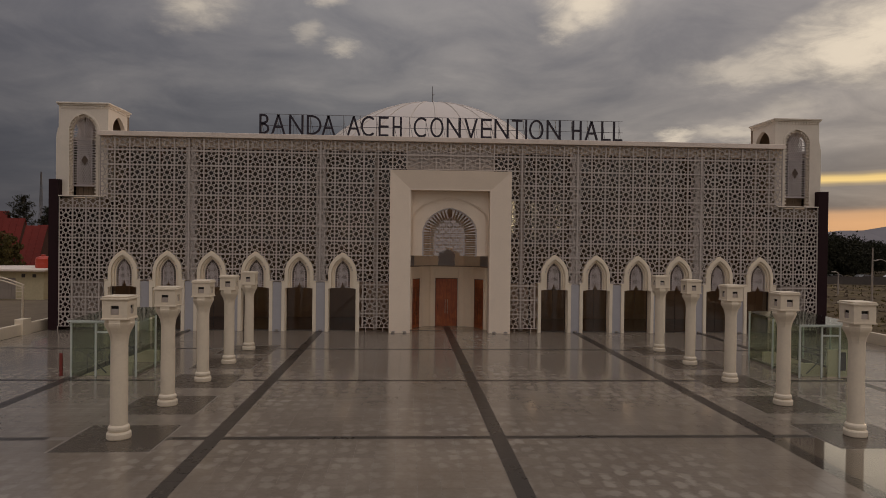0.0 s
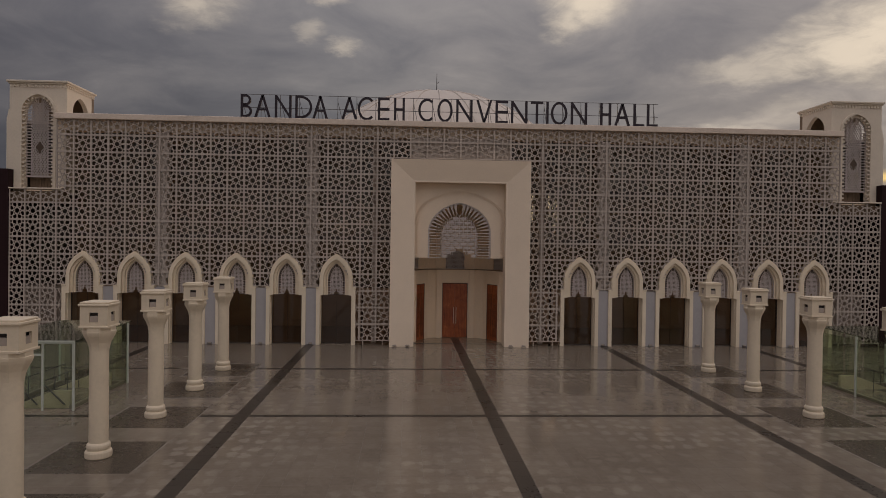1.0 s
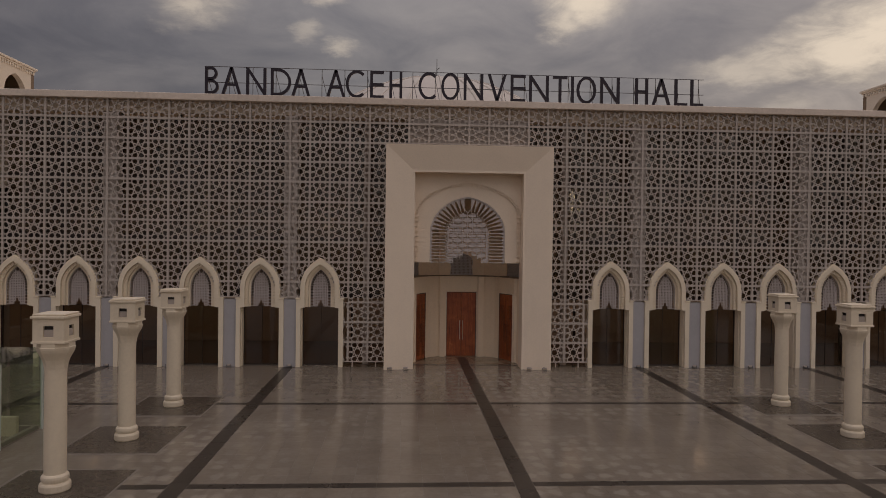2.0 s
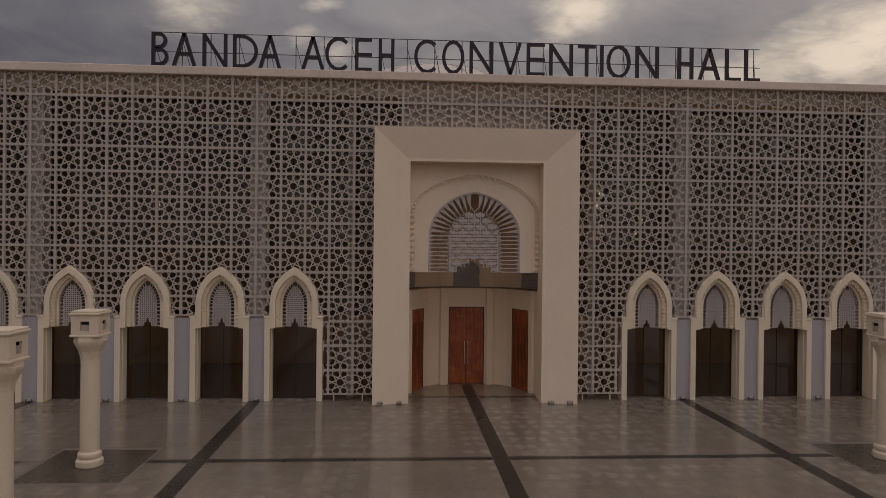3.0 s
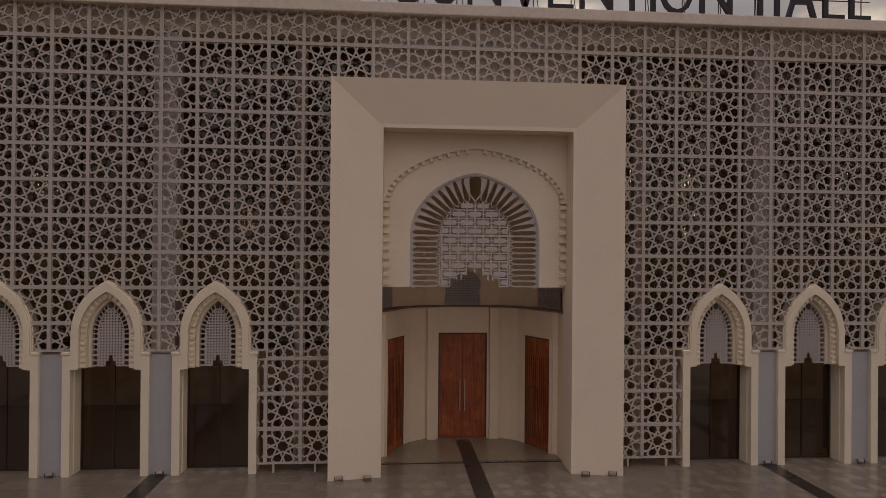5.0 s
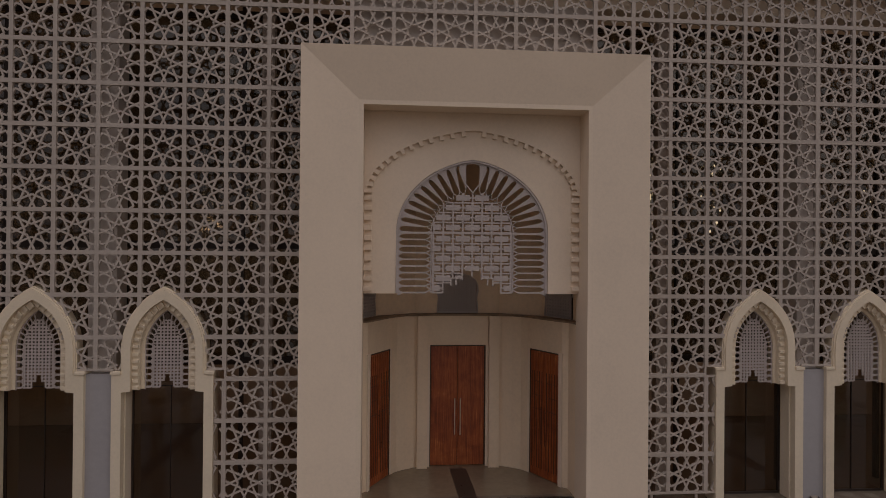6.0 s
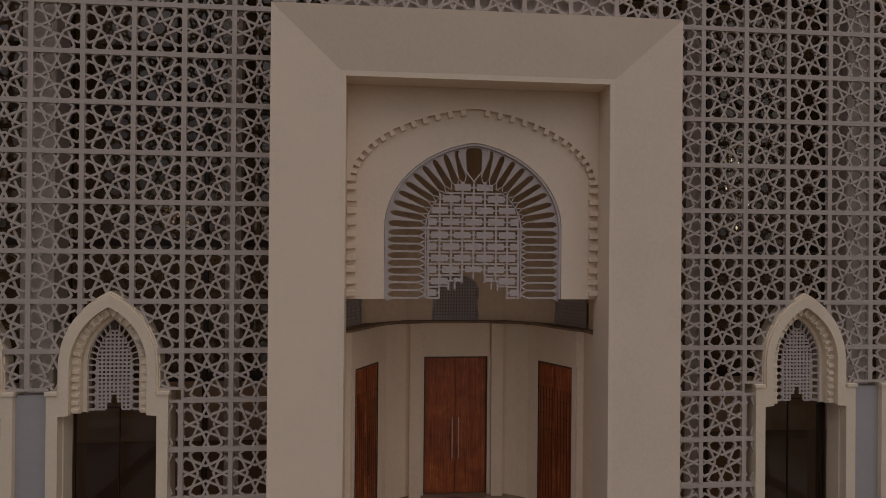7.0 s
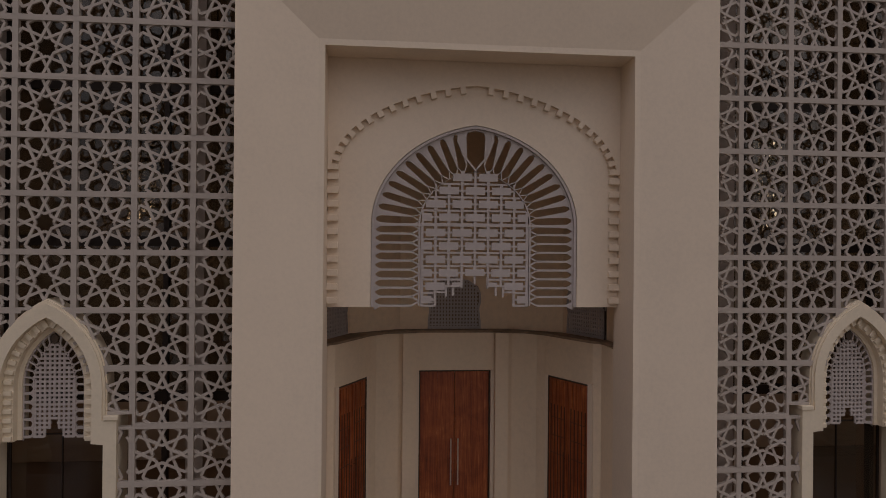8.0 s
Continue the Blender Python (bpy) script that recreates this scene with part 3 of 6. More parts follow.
UNLIT = "broad unlit crystal cascade chandelier of grey strands in the foyer"
# those from 14.9 m outwards are added to carry lamps
for i, (x, lit, wide, strands, size) in enumerate(((5.15, 0.75, 0.36, 18, 1.5), (6.95, 0.3, 0.32, 16, 1.4), (8.85, 0.12, 0.36, 18, 1.5), (14.9, 0.1, 0.42, 16, 1.0), (17.6, 0.08, 0.42, 16, 1.0), (21.4, 0.06, 0.42, 16, 1.0),
                                             (-5.95, 0.0, 0.72, 34, 2.0), (-7.75, 0.0, 0.58, 30, 2.0), (-14.9, 0.1, 0.42, 16, 1.0), (-17.6, 0.08, 0.42, 16, 1.0), (-21.4, 0.06, 0.42, 16, 1.0))):
    c = chandelier(x, 5.2, lit, 100 + i, wide, strands, size, *([UNLIT] if lit < 0.01 else []))
    # point lamps added to brighten the foyer, one inside an unlit chandelier
    if i in (1, 3, 5, 7, 8, 10):
        lamp = new("foyer_fill_light", bpy.data.lights.new("foyer_fill_light", "POINT"))
        lamp.data.energy, lamp.data.color, lamp.data.shadow_soft_size = 48.0, (1.0, 0.70, 0.46), 0.5
        lamp.parent, lamp.location = c, (0, 0, 6.6)

# dark fins that close the facade at both ends
for s in (-1, 1):
    g = Geo()
    xa, xb = sorted((s * (HALF - 0.17), s * (HALF + (0.56 if s > 0 else 0.48))))
    g.soft_box(xa, xb, 0.02, 3.2, 0, 10.44, 0.02)
    solid("end_fin", g, DARK_CLAD, "tall dark maroon fin at the end of the facade", "wall fin", group="end fins", kind="structure")


# ---- the pierced screen ----
def rosette(cx, cz, s):
    """Bars of one eight-fold star rosette in a square of side s: pairs of points and a width."""
    def pt(r, a):
        return (cx + s * r * math.cos(radians(a)), cz + s * r * math.sin(radians(a)))
    bars = []
    for k in range(8):
        a = 45 * k
        # the crossing pairs spread less towards the corners of the square
        r, spread_ = ((0.500, 8.6), (0.515, 6.4))[k % 2]
        r2, spread2 = ((0.500, 8.6), (0.515, 6.4))[(k + 1) % 2]
        for e in (-1, 1):
            bars.append((pt(r, a + e * spread_), pt(0.152, a - e * 45), 0.047 * s))
        bars.append((pt(r, a + spread_), pt(0.520, a + 22.5), 0.047 * s))
        bars.append((pt(0.520, a + 22.5), pt(r2, a + 45 - spread2), 0.047 * s))
    return bars


def keep_all(p, q):
    return True


def cut_below(p, q, z):
    """The stretch of a bar above a height, or None."""
    if max(p[1], q[1]) <= z:
        return None
    if p[1] < z:
        p = (p[0] + (q[0] - p[0]) * (z - p[1]) / (q[1] - p[1]), z)
    if q[1] < z:
        q = (q[0] + (p[0] - q[0]) * (z - q[1]) / (p[1] - q[1]), z)
    return p, q


def screen_panel(cols, rows_n, keep=keep_all, foot=0.0):
    """A screen panel of that many squares, its lower left corner at the origin."""
    geo = Geo()
    cw, ch = M / 3, CELL
    wx, wz = cols * cw, rows_n * ch
    e = 0.0004
    lines = []
    f = 0.0505
    lines += [((e + f / 2, e), (e + f / 2, wz - e), f), ((wx - e - f / 2, e), (wx - e - f / 2, wz - e), f)]
    lines += [((e + f, e + f / 2), (wx - e - f, e + f / 2), f), ((e + f, wz - e - f / 2), (wx - e - f, wz - e - f / 2), f)]
    for i in range(1, cols):
        for j in range(rows_n):
            lines.append(((i * cw, j * ch + 0.045), (i * cw, (j + 1) * ch - 0.045), 0.096))
    for j in range(1, rows_n):
        lines.append(((f, j * ch), (wx - f, j * ch), 0.102))
    if foot:
        lines = [(*cut_below(p, q, foot), w) for p, q, w in lines if cut_below(p, q, foot)]
        lines.append(((f, foot + 0.02), (wx - f, foot + 0.02), 0.05))
    thin = []
    for i in range(cols):
        for j in range(rows_n):
            thin += rosette((i + 0.5) * cw, (j + 0.5) * ch, 1.018)
    if foot:
        thin = [(*cut_below(p, q, foot), w) for p, q, w in thin if cut_below(p, q, foot)]
    for p, q, w in lines:
        steps = 1 if keep is keep_all else 8
        for n in range(steps):
            a = (p[0] + (q[0] - p[0]) * n / steps, p[1] + (q[1] - p[1]) * n / steps)
            b = (p[0] + (q[0] - p[0]) * (n + 1) / steps, p[1] + (q[1] - p[1]) * (n + 1) / steps)
            if keep(a, b):
                geo.bar(a, b, w, 0.0, 0.10)
    for n, (p, q, w) in enumerate(thin):
        # crossing bars lie a hair behind one another
        if keep(p, q):
            geo.bar(p, q, w, 0.012 + 0.0012 * (n % 32), 0.085 - 0.0005 * (n % 32))
    return geo


def outside_arch(p, q):
    """True where a bar stays clear of the doorway in the middle of a panel."""
    x, z = (p[0] + q[0]) / 2 - M / 2, (p[1] + q[1]) / 2 + (ZT - 10 * CELL)
    x = min(x + GRID_OFF, x - GRID_OFF, key=abs)
    half = 0.86 if z < 4.03 else 0.86 * max(0.0, 1 - ((z - 4.03) / 1.45) ** 1.6)
    return abs(x) > half


screen = thing("pierced_screen", "grey-white pierced screen of eight-pointed stars across the facade", "screen wall", kind="structure")
SY = 0.0
panel_meshes = {
    "full": mesh_of("screen_panel", screen_panel(3, 2), LATTICE),
    "half": mesh_of("screen_panel", screen_panel(3, 1), LATTICE),
    "two": mesh_of("screen_panel", screen_panel(2, 2), LATTICE),
    "two_half": mesh_of("screen_panel", screen_panel(2, 1), LATTICE),
    "sliver_right": mesh_of("screen_panel", screen_panel(1, 2, lambda p, q: max(p[0], q[0]) < 0.36), LATTICE),
    "sliver_right_half": mesh_of("screen_panel", screen_panel(1, 1, lambda p, q: max(p[0], q[0]) < 0.36), LATTICE),
    "sliver_left": mesh_of("screen_panel", screen_panel(1, 2, lambda p, q: min(p[0], q[0]) > 0.65), LATTICE),
    "sliver_left_half": mesh_of("screen_panel", screen_panel(1, 1, lambda p, q: min(p[0], q[0]) > 0.65), LATTICE),
    "low": mesh_of("screen_panel", screen_panel(3, 2, lambda p, q: max(p[1], q[1]) < 1.82), LATTICE),
    "arch": mesh_of("screen_panel", screen_panel(3, 2, outside_arch, 3.55 - ZT + 10 * CELL), LATTICE),
}


def hang_panel(kind, x, z):
    m = pose(x, SY, z)
    if abs(x + M / 2) > 8 * M and kind in ("full", "half", "low"):
        # the last panels are a little narrower
        m = pose(x if x > 0 else x + M * 0.1, SY, z) @ Matrix.Diagonal((0.90, 1, 1, 1))
    part("screen_panel", panel_meshes[kind], None, screen, m=m)


ZR = [ZT - 2 * CELL * (i + 1) for i in range(6)]       # lower edges of the panel rows
for s in (-1, 1):
    for k in range(9):
        x = (k * M if s > 0 else -(k + 1) * M) + s * GRID_OFF
        if k == 0:
            grow = (M + GRID_OFF) / M
            part("screen_panel", panel_meshes["full"], None, screen, m=pose(0 if s > 0 else -M * grow, SY, ZR[0]) @ Matrix.Diagonal((grow, 1, 1, 1)))
        elif k == 1:
            hang_panel("full", x, ZR[0])
            x2 = x + M / 3 if s > 0 else x
            for z in ZR[1:]:
                hang_panel("two", x2, z)
            hang_panel("two_half", x2, ZR[5] - CELL)
            xs_ = 2 * M + GRID_OFF if s > 0 else -2 * M - GRID_OFF - M / 3
            for z in ZR[5:]:
                hang_panel("sliver_right" if s > 0 else "sliver_left", xs_, z)
            hang_panel("sliver_right_half" if s > 0 else "sliver_left_half", xs_, ZR[5] - CELL)
        elif k < 8:
            for z in ZR[:4]:
                hang_panel("full", x, z)
            hang_panel("arch", x, ZR[4])
        else:
            hang_panel("low", x, ZR[2])
            for z in ZR[3:]:
                hang_panel("full", x, z)
            hang_panel("half", x, ZR[5] - CELL)
            xs_ = 8 * M + GRID_OFF - M / 3 if s > 0 else -8 * M - GRID_OFF
            for z in ZR[5:]:
                hang_panel("sliver_left" if s > 0 else "sliver_right", xs_, z)
            hang_panel("sliver_left_half" if s > 0 else "sliver_right_half", xs_, ZR[5] - CELL)
    # feet under the low panels
    for fx in (4.7, 5.9, 24.4, 25.8, 27.1):
        g = Geo()
        g.box(s * fx - 0.03, s * fx + 0.03, SY + 0.02, SY + 0.08, 0, ZR[5] - CELL + 0.02)
        part("screen_foot", g, LATTICE, screen)


# ---- arched doorways ----
def ogive_half(z, w, h, zs):
    """Half width of a two-centred pointed arch at a height."""
    if z <= zs:
        return w
    r = (h * h + w * w) / (2 * w)
    return max(0.0, w - r + math.sqrt(max(0.0, r * r - min(z - zs, h) ** 2)))


def ogive(w, h, z0, k=0.0, n=12):
    """A two-centred pointed arch from its right springing over the apex to its left one."""
    r = (h * h + w * w) / (2 * w)
    top = math.asin(min(1.0, h / r))
    right_ = [(w - r + r * math.cos(top * i / n), z0 + r * math.sin(top * i / n)) for i in range(n)]
    return right_ + [(0.0, z0 + h)] + [(-x, z) for x, z in reversed(right_)]


def slot_lattice(geo, w, h, zs, zb, k, ring, n_side, n_arc, y0, y1, rim=0.03, bar_w=0.035, tip=0.82, curve=arch):
    """The pierced border of an arch: a rim, spokes between long slots, and an inner edge. Returns the inner outline."""
    arc_o = curve(w, h, zs, k, n_arc)
    arc_i = curve(w - ring, h - ring * 0.95, zs, k * 0.6, n_arc)
    side = [(zb + (zs - zb) * i / n_side) for i in range(n_side)]
    outer = [(w, z) for z in side] + arc_o + [(-w, z) for z in reversed(side)]
    inner = [(w - ring, z) for z in side] + arc_i + [(-w + ring, z) for z in reversed(side)]
    geo.strip(outer, [(x * (1 - rim / w), z - (rim if z > zs else 0)) for x, z in outer], y0, y1)
    geo.strip([(x * (1 + rim / (w - ring)), z) for x, z in inner], inner, y0, y1)
    last = len(outer) - 1
    gap_o = math.dist(outer[0], outer[1])
    slot = max(0.02, gap_o - bar_w)
    for i, (o, n) in enumerate(zip(outer, inner)):
        if i == len(outer) // 2:
            continue
        a_, b_ = max(0, i - 1), min(last, i + 1)
        so = math.dist(outer[a_], outer[b_]) / (b_ - a_)
        si = math.dist(inner[a_], inner[b_]) / (b_ - a_)
        wo_, wi_ = max(bar_w * 0.8, so - slot), max(bar_w * 0.55, min(bar_w, si - slot))
        m1 = (o[0] + (n[0] - o[0]) * 0.13, o[1] + (n[1] - o[1]) * 0.13)
        m2 = (o[0] + (n[0] - o[0]) * tip, o[1] + (n[1] - o[1]) * tip)
        geo.bar(o, m1, so * 0.98, y0 + 0.004, y1 - 0.004, wo_)
        geo.bar(m1, m2, wo_, y0 + 0.004, y1 - 0.004, wi_)
        # the spoke forks towards the inner edge
        for q in (a_, b_):
            if q != i and q != len(outer) // 2:
                geo.bar(m2, ((n[0] + inner[q][0]) / 2, (n[1] + inner[q][1]) / 2), wi_ * 0.8, y0 + 0.006, y1 - 0.006)
    return inner


def inner_width(z, w, h, zs, k=0.3):
    """Half width of an arch at a height."""
    if z <= zs:
        return w
    t = min(1.0, (z - zs) / h)
    lo, hi = 0.0, math.pi / 2
    for _ in range(30):
        a = (lo + hi) / 2
        if (1 - k) * math.sin(a) + k * a / (math.pi / 2) < t:
            lo = a
        else:
            hi = a
    return w * math.cos(lo)


dentil_geo = Geo()
dentil_geo.soft_box(-0.072, 0.072, -0.05, 0.05, -0.042, 0.042, 0.010)
dentil_mesh = mesh_of("dentil", dentil_geo, DOOR_WHITE)


def arched_doorway(m):
    """A pointed doorway in the screen: stepped white surround, toothed soffit, pierced tympanum, glass doors."""
    d = thing("arched_doorway", "white pointed doorway with pierced tympanum and smoked glass doors", "doorway", m, group="arched doorways along the facade")
    zs = 4.03
    g = Geo()
    for s in (-1, 1):
        leg = [(0.97, 0), (1.195, 0), (1.195, 3.46), (0.765, 3.46), (0.765, 3.05), (0.97, 3.03)]
        g.prism([(s * x, z) for x, z in (leg if s > 0 else reversed(leg))], 0.0, 0.55)
        xa, xb = sorted((s * 0.98, s * 1.225))
        g.soft_box(xa, xb, -0.03, 0.5, 3.46, 3.54, 0.012)
    side = [3.46 + (zs - 3.46) * i / 4 for i in range(4)]
    for (wo, ho), (wi, hi), ya, yb in (((0.945, 1.48), (0.765, 1.235), 0.0, 0.5), ((0.985, 1.53), (0.90, 1.40), 0.035, 0.45), ((1.01, 1.56), (0.93, 1.44), 0.075, 0.4)):
        o = [(wo, z) for z in side] + ogive(wo, ho, zs) + [(-wo, z) for z in reversed(side)]
        i = [(wi, z) for z in side] + ogive(wi, hi, zs) + [(-wi, z) for z in reversed(side)]
        g.strip(o, i, ya, yb)
    part("surround", g, DOOR_WHITE, d)
    g = Geo()
    for s in (-1, 1):
        xa, xb = sorted((s * 0.93, s * 0.968))
        g.soft_box(xa, xb, 0.2, 0.62, 0, 3.028, 0.012)
    part("inner_jamb", g, DOOR_WHITE, d)
    side = [3.06 + (zs - 3.06) * i / 6 for i in range(6)]
    for (wo, ho), (wi, hi), ya, yb, nm in (((0.764, 1.234), (0.60, 1.06), 0.16, 0.52, "soffit"), ((0.599, 1.06), (0.525, 0.965), 0.30, 0.54, "lip")):
        g = Geo()
        o = [(wo, z) for z in side] + ogive(wo, ho, zs) + [(-wo, z) for z in reversed(side)]
        i = [(wi, z) for z in side] + ogive(wi, hi, zs) + [(-wi, z) for z in reversed(side)]
        g.strip(o, i, ya, yb)
        part(nm, g, DOOR_WHITE, d)
    line = [(0.685, 3.12 + 0.16 * i, 0.0) for i in range(6)]
    pts = ogive(0.685, 1.148, zs, n=16)
    for i in range(1, 16, 2):
        x, z = pts[i]
        line.append((x, z, math.degrees(math.atan2(pts[i - 1][0] - pts[i + 1][0], pts[i + 1][1] - pts[i - 1][1]))))
    for x, z, tilt in line:
        for s in (-1, 1):
            part("dentil", dentil_mesh, None, d, m=pose(s * x, 0.158, z, 0, -s * tilt, 0))
    # pierced tympanum
    g = Geo()
    slot_lattice(g, 0.527, 0.965, zs, 3.10, 0.0, 0.185, 6, 8, 0.335, 0.385, 0.022, 0.046, 0.74, ogive)
    step = 0.082
    z = 3.10
    while z < zs + 0.76:
        half = ogive_half(z, 0.35, 0.79, zs)
        gap = 0.0 if z > 3.42 else (0.05 if z > 3.32 else 0.10 if z > 3.22 else 0.17)
        if half > 0.03:
            if gap < half:
                for s in ((-1, 1) if gap else (0,)):
                    if s:
                        g.bar((s * gap, z), (s * half, z), 0.040, 0.34, 0.38)
                    else:
                        g.bar((-half, z), (half, z), 0.040, 0.34, 0.38)
        z += step
    for i in range(-4, 5):
        x = i * step
        top = zs + 0.78 * max(0.0, 1 - (abs(x) / 0.36) ** 1.5)
        low = 3.46 if abs(x) < 0.03 else 3.34 if abs(x) < 0.08 else 3.24 if abs(x) < 0.14 else 3.10
        g.bar((x, low), (x, top), 0.040, 0.345, 0.375)
    part("tympanum_lattice", g, LATTICE_PALE, d, "blue-grey pierced lattice with a stepped lower edge")
    g = Geo()
    # dark brown plate stands in for the dark hole at the apex
    g.prism([(-0.05, zs + 0.77), (0.0, zs + 0.72), (0.05, zs + 0.77), (0.07, zs + 0.84), (0.0, zs + 0.92), (-0.07, zs + 0.84)], 0.325, 0.37)
    part("keystone", g, DARK_BROWN, d)
    # glass doors
    g = Geo()
    for xa, xb, za, zb in ((-0.928, -0.90, 0, 3.05), (0.90, 0.928, 0, 3.05), (-0.005, 0.005, 0.06, 3.05), (-0.90, -0.005, 3.05, 3.07), (0.005, 0.90, 3.05, 3.07), (-0.90, -0.005, 0, 0.06), (0.005, 0.90, 0, 0.06)):
        g.box(xa, xb, 0.66, 0.72, za, zb)
    part("door_frame", g, MULLION, d)
    for xa, xb, za, zb in ((-0.90, -0.008, 0.06, 3.05), (0.008, 0.90, 0.06, 3.05), (-0.90, 0.90, 3.072, 3.6)):
        g = Geo()
        g.face([(xa, 0.69, za), (xb, 0.69, za), (xb, 0.69, zb), (xa, 0.69, zb)])
        part("pane", g, GLASS_DOOR, d, "brown smoked glass")
    return d


DOOR_Y = -0.06
first = arched_doorway(pose(2.5 * M, DOOR_Y, 0))
for s in (-1, 1):
    for k in range(2, 8):
        if s > 0 and k == 2:
            continue
        copy_thing(first, pose(s * (k + 0.5) * M, DOOR_Y, 0))

# blue-grey panels between the doorways, and the small floodlights at their feet
for s in (-1, 1):
    for k in range(3, 8):
        g = Geo()
        x = s * k * M
        g.box(x - 0.32, x + 0.32, 0.06, 0.30, 0, 3.46)
        solid("pier_panel", g, PANEL_BLUE, "flat blue-grey wall panel between two doorways", "wall panel", group="pier panels", kind="structure")


def floodlight(x, y):
    d = thing("floodlight", "small pale floodlight on the paving at the foot of the facade", "floodlight", pose(x, y, 0), group="floodlights at the facade")
    g = Geo()
    g.soft_box(-0.09, 0.09, -0.04, 0.04, 0.05, 0.15, 0.012, pose(0, 0, 0, -28))
    part("housing", g, LAMP_GREY, d)
    g = Geo()
    for s in (-1, 1):
        g.box(s * 0.11 - 0.008, s * 0.11 + 0.008, -0.02, 0.02, 0.0, 0.13)
    g.box(-0.118, 0.118, -0.03, 0.03, 0.0, 0.012)
    part("bracket", g, STEEL, d)


for s in (-1, 1):
    for k in range(3, 8):
        floodlight(s * k * M, -0.08)
    for x in (3.15, 3.95):
        floodlight(s * x, -0.78)

# ---- the entrance portal ----
portal = thing("entrance_portal", "tall cream-white entrance portal with bevelled frame and arched screen", "portal", kind="structure")
XO, ZO, XI, ZI, YF, YI = 4.26, 11.40, 2.78, 10.04, -0.80, -0.56
LIP = 0.11
g = Geo()
def frame_ring(x, z, y):
    return [(x, y, 0.0), (x, y, z), (-x, y, z), (-x, y, 0.0)]


loops = [frame_ring(XO, ZO, 0.46), frame_ring(XO, ZO, YF), frame_ring(XI + LIP, ZI + LIP, YI), frame_ring(XI, ZI, YI), frame_ring(XI, ZI, 0.46)]
for lp in loops:
    g.v += lp
for i in range(len(loops)):
    j = (i + 1) % len(loops)
    for k in range(3):
        g.f.append((i * 4 + k, i * 4 + k + 1, j * 4 + k + 1, j * 4 + k))
for k in (0, 3):
    g.f.append(tuple(i * 4 + k for i in range(len(loops))))
part("portal_frame", g, WHITE, portal, "deep frame with bevelled, mitred faces")

# the arched screen wall in the portal
W0, H0, ZS, ZB = 1.96, 1.885, 6.972, 5.42
PY = 0.36


def wall_round_arch(geo, x1, z0, z1, w, h, zs, k, y0, y1, n=16):
    """A wall with an arched opening, open at its foot."""
    pts = arch(w, h, zs, k, n)
    for (xa, za), (xb, zb) in zip(pts, pts[1:]):
        geo.prism([(xb, zb), (xa, za), (xa, z1), (xb, z1)], y0, y1)
    for s in (-1, 1):
        xa, xb = sorted((s * w, s * x1))
        geo.box(xa, xb, y0, y1, z0, zs)
        geo.box(xa, xb, y0, y1, zs, z1)


g = Geo()
wall_round_arch(g, XI - 0.002, ZB, ZI - 0.002, W0, H0, ZS, 0.22, PY, PY + 0.14)
part("arch_wall", g, WHITE, portal)
# plain surround round the opening, set back behind an outer field with a notched edge
WO, HO, ZSO = 2.58, 1.50, 7.97
NOTCH = 0.13


def on_surround(a, grow=0.0):
    """A point on the notched line at an angle from its springing."""
    x = (WO + grow) * math.cos(a)
    z = ZSO + (HO + grow) * (0.72 * math.sin(a) + 0.28 * a / (math.pi / 2))
    return x, z


n_a = 40
line_up = [on_surround(math.pi / 2 * i / n_a, NOTCH) for i in range(n_a + 1)]
g = Geo()
outer_line = [(XI - 0.004, ZB), (XI - 0.004, ZSO)] + line_up
inner_line = [(W0 + 0.01, ZB), (W0 + 0.01, ZS)] + [(x, z) for x, z in arch(W0 + 0.01, H0 + 0.01, ZS, 0.22, n_a)[:n_a + 1]]
outer_line += [(-x, z) for x, z in reversed(outer_line[:-1])]
inner_line += [(-x, z) for x, z in reversed(inner_line[:-1])]
g.strip(outer_line, inner_line, PY - 0.10, PY + 0.002)
part("surround", g, WHITE, portal, "plain surround set back round the arch")
g = Geo()
for s in (-1, 1):
    for (xa, za), (xb, zb) in zip(line_up, line_up[1:]):
        quad = [(s * xb, zb), (s * xa, za), (s * xa, ZI - 0.002), (s * xb, ZI - 0.002)]
        g.prism(quad if s > 0 else quad[::-1], PY - 0.195, PY + 0.001)
    xa, xb = sorted((s * (WO + NOTCH), s * (XI - 0.002)))
    g.box(xa, xb, PY - 0.195, PY + 0.001, ZSO, ZI - 0.002)
outer_field = part("outer_field", g, WHITE, portal, "outer field with a notched edge")
tooth = Geo()
tooth.soft_box(0.0, NOTCH + 0.03, -0.193, -0.09, -0.052, 0.052, 0.006)
tooth_mesh = mesh_of("tooth", tooth, WHITE)
for i in range(10):
    z = ZB + 0.13 + (ZSO - ZB) * i / 10
    for s in (-1, 1):
        part("tooth", tooth_mesh, None, outer_field, m=pose(s * WO, PY, z, 0, 0 if s > 0 else 180, 0) @ Matrix.Diagonal((1.24, 1, 1.15, 1)))
for i in range(14):
    a = math.pi / 2 * (i + 0.30) / 14.2
    x, z = on_surround(a)
    x2, z2 = on_surround(a + 0.02)
    turn = math.degrees(math.atan2(-(x2 - x), z2 - z))
    for s in (-1, 1):
        part("tooth", tooth_mesh, None, outer_field, m=pose(s * x, PY, z, 0, -turn if s > 0 else 180 + turn, 0))
LY = PY - 0.08
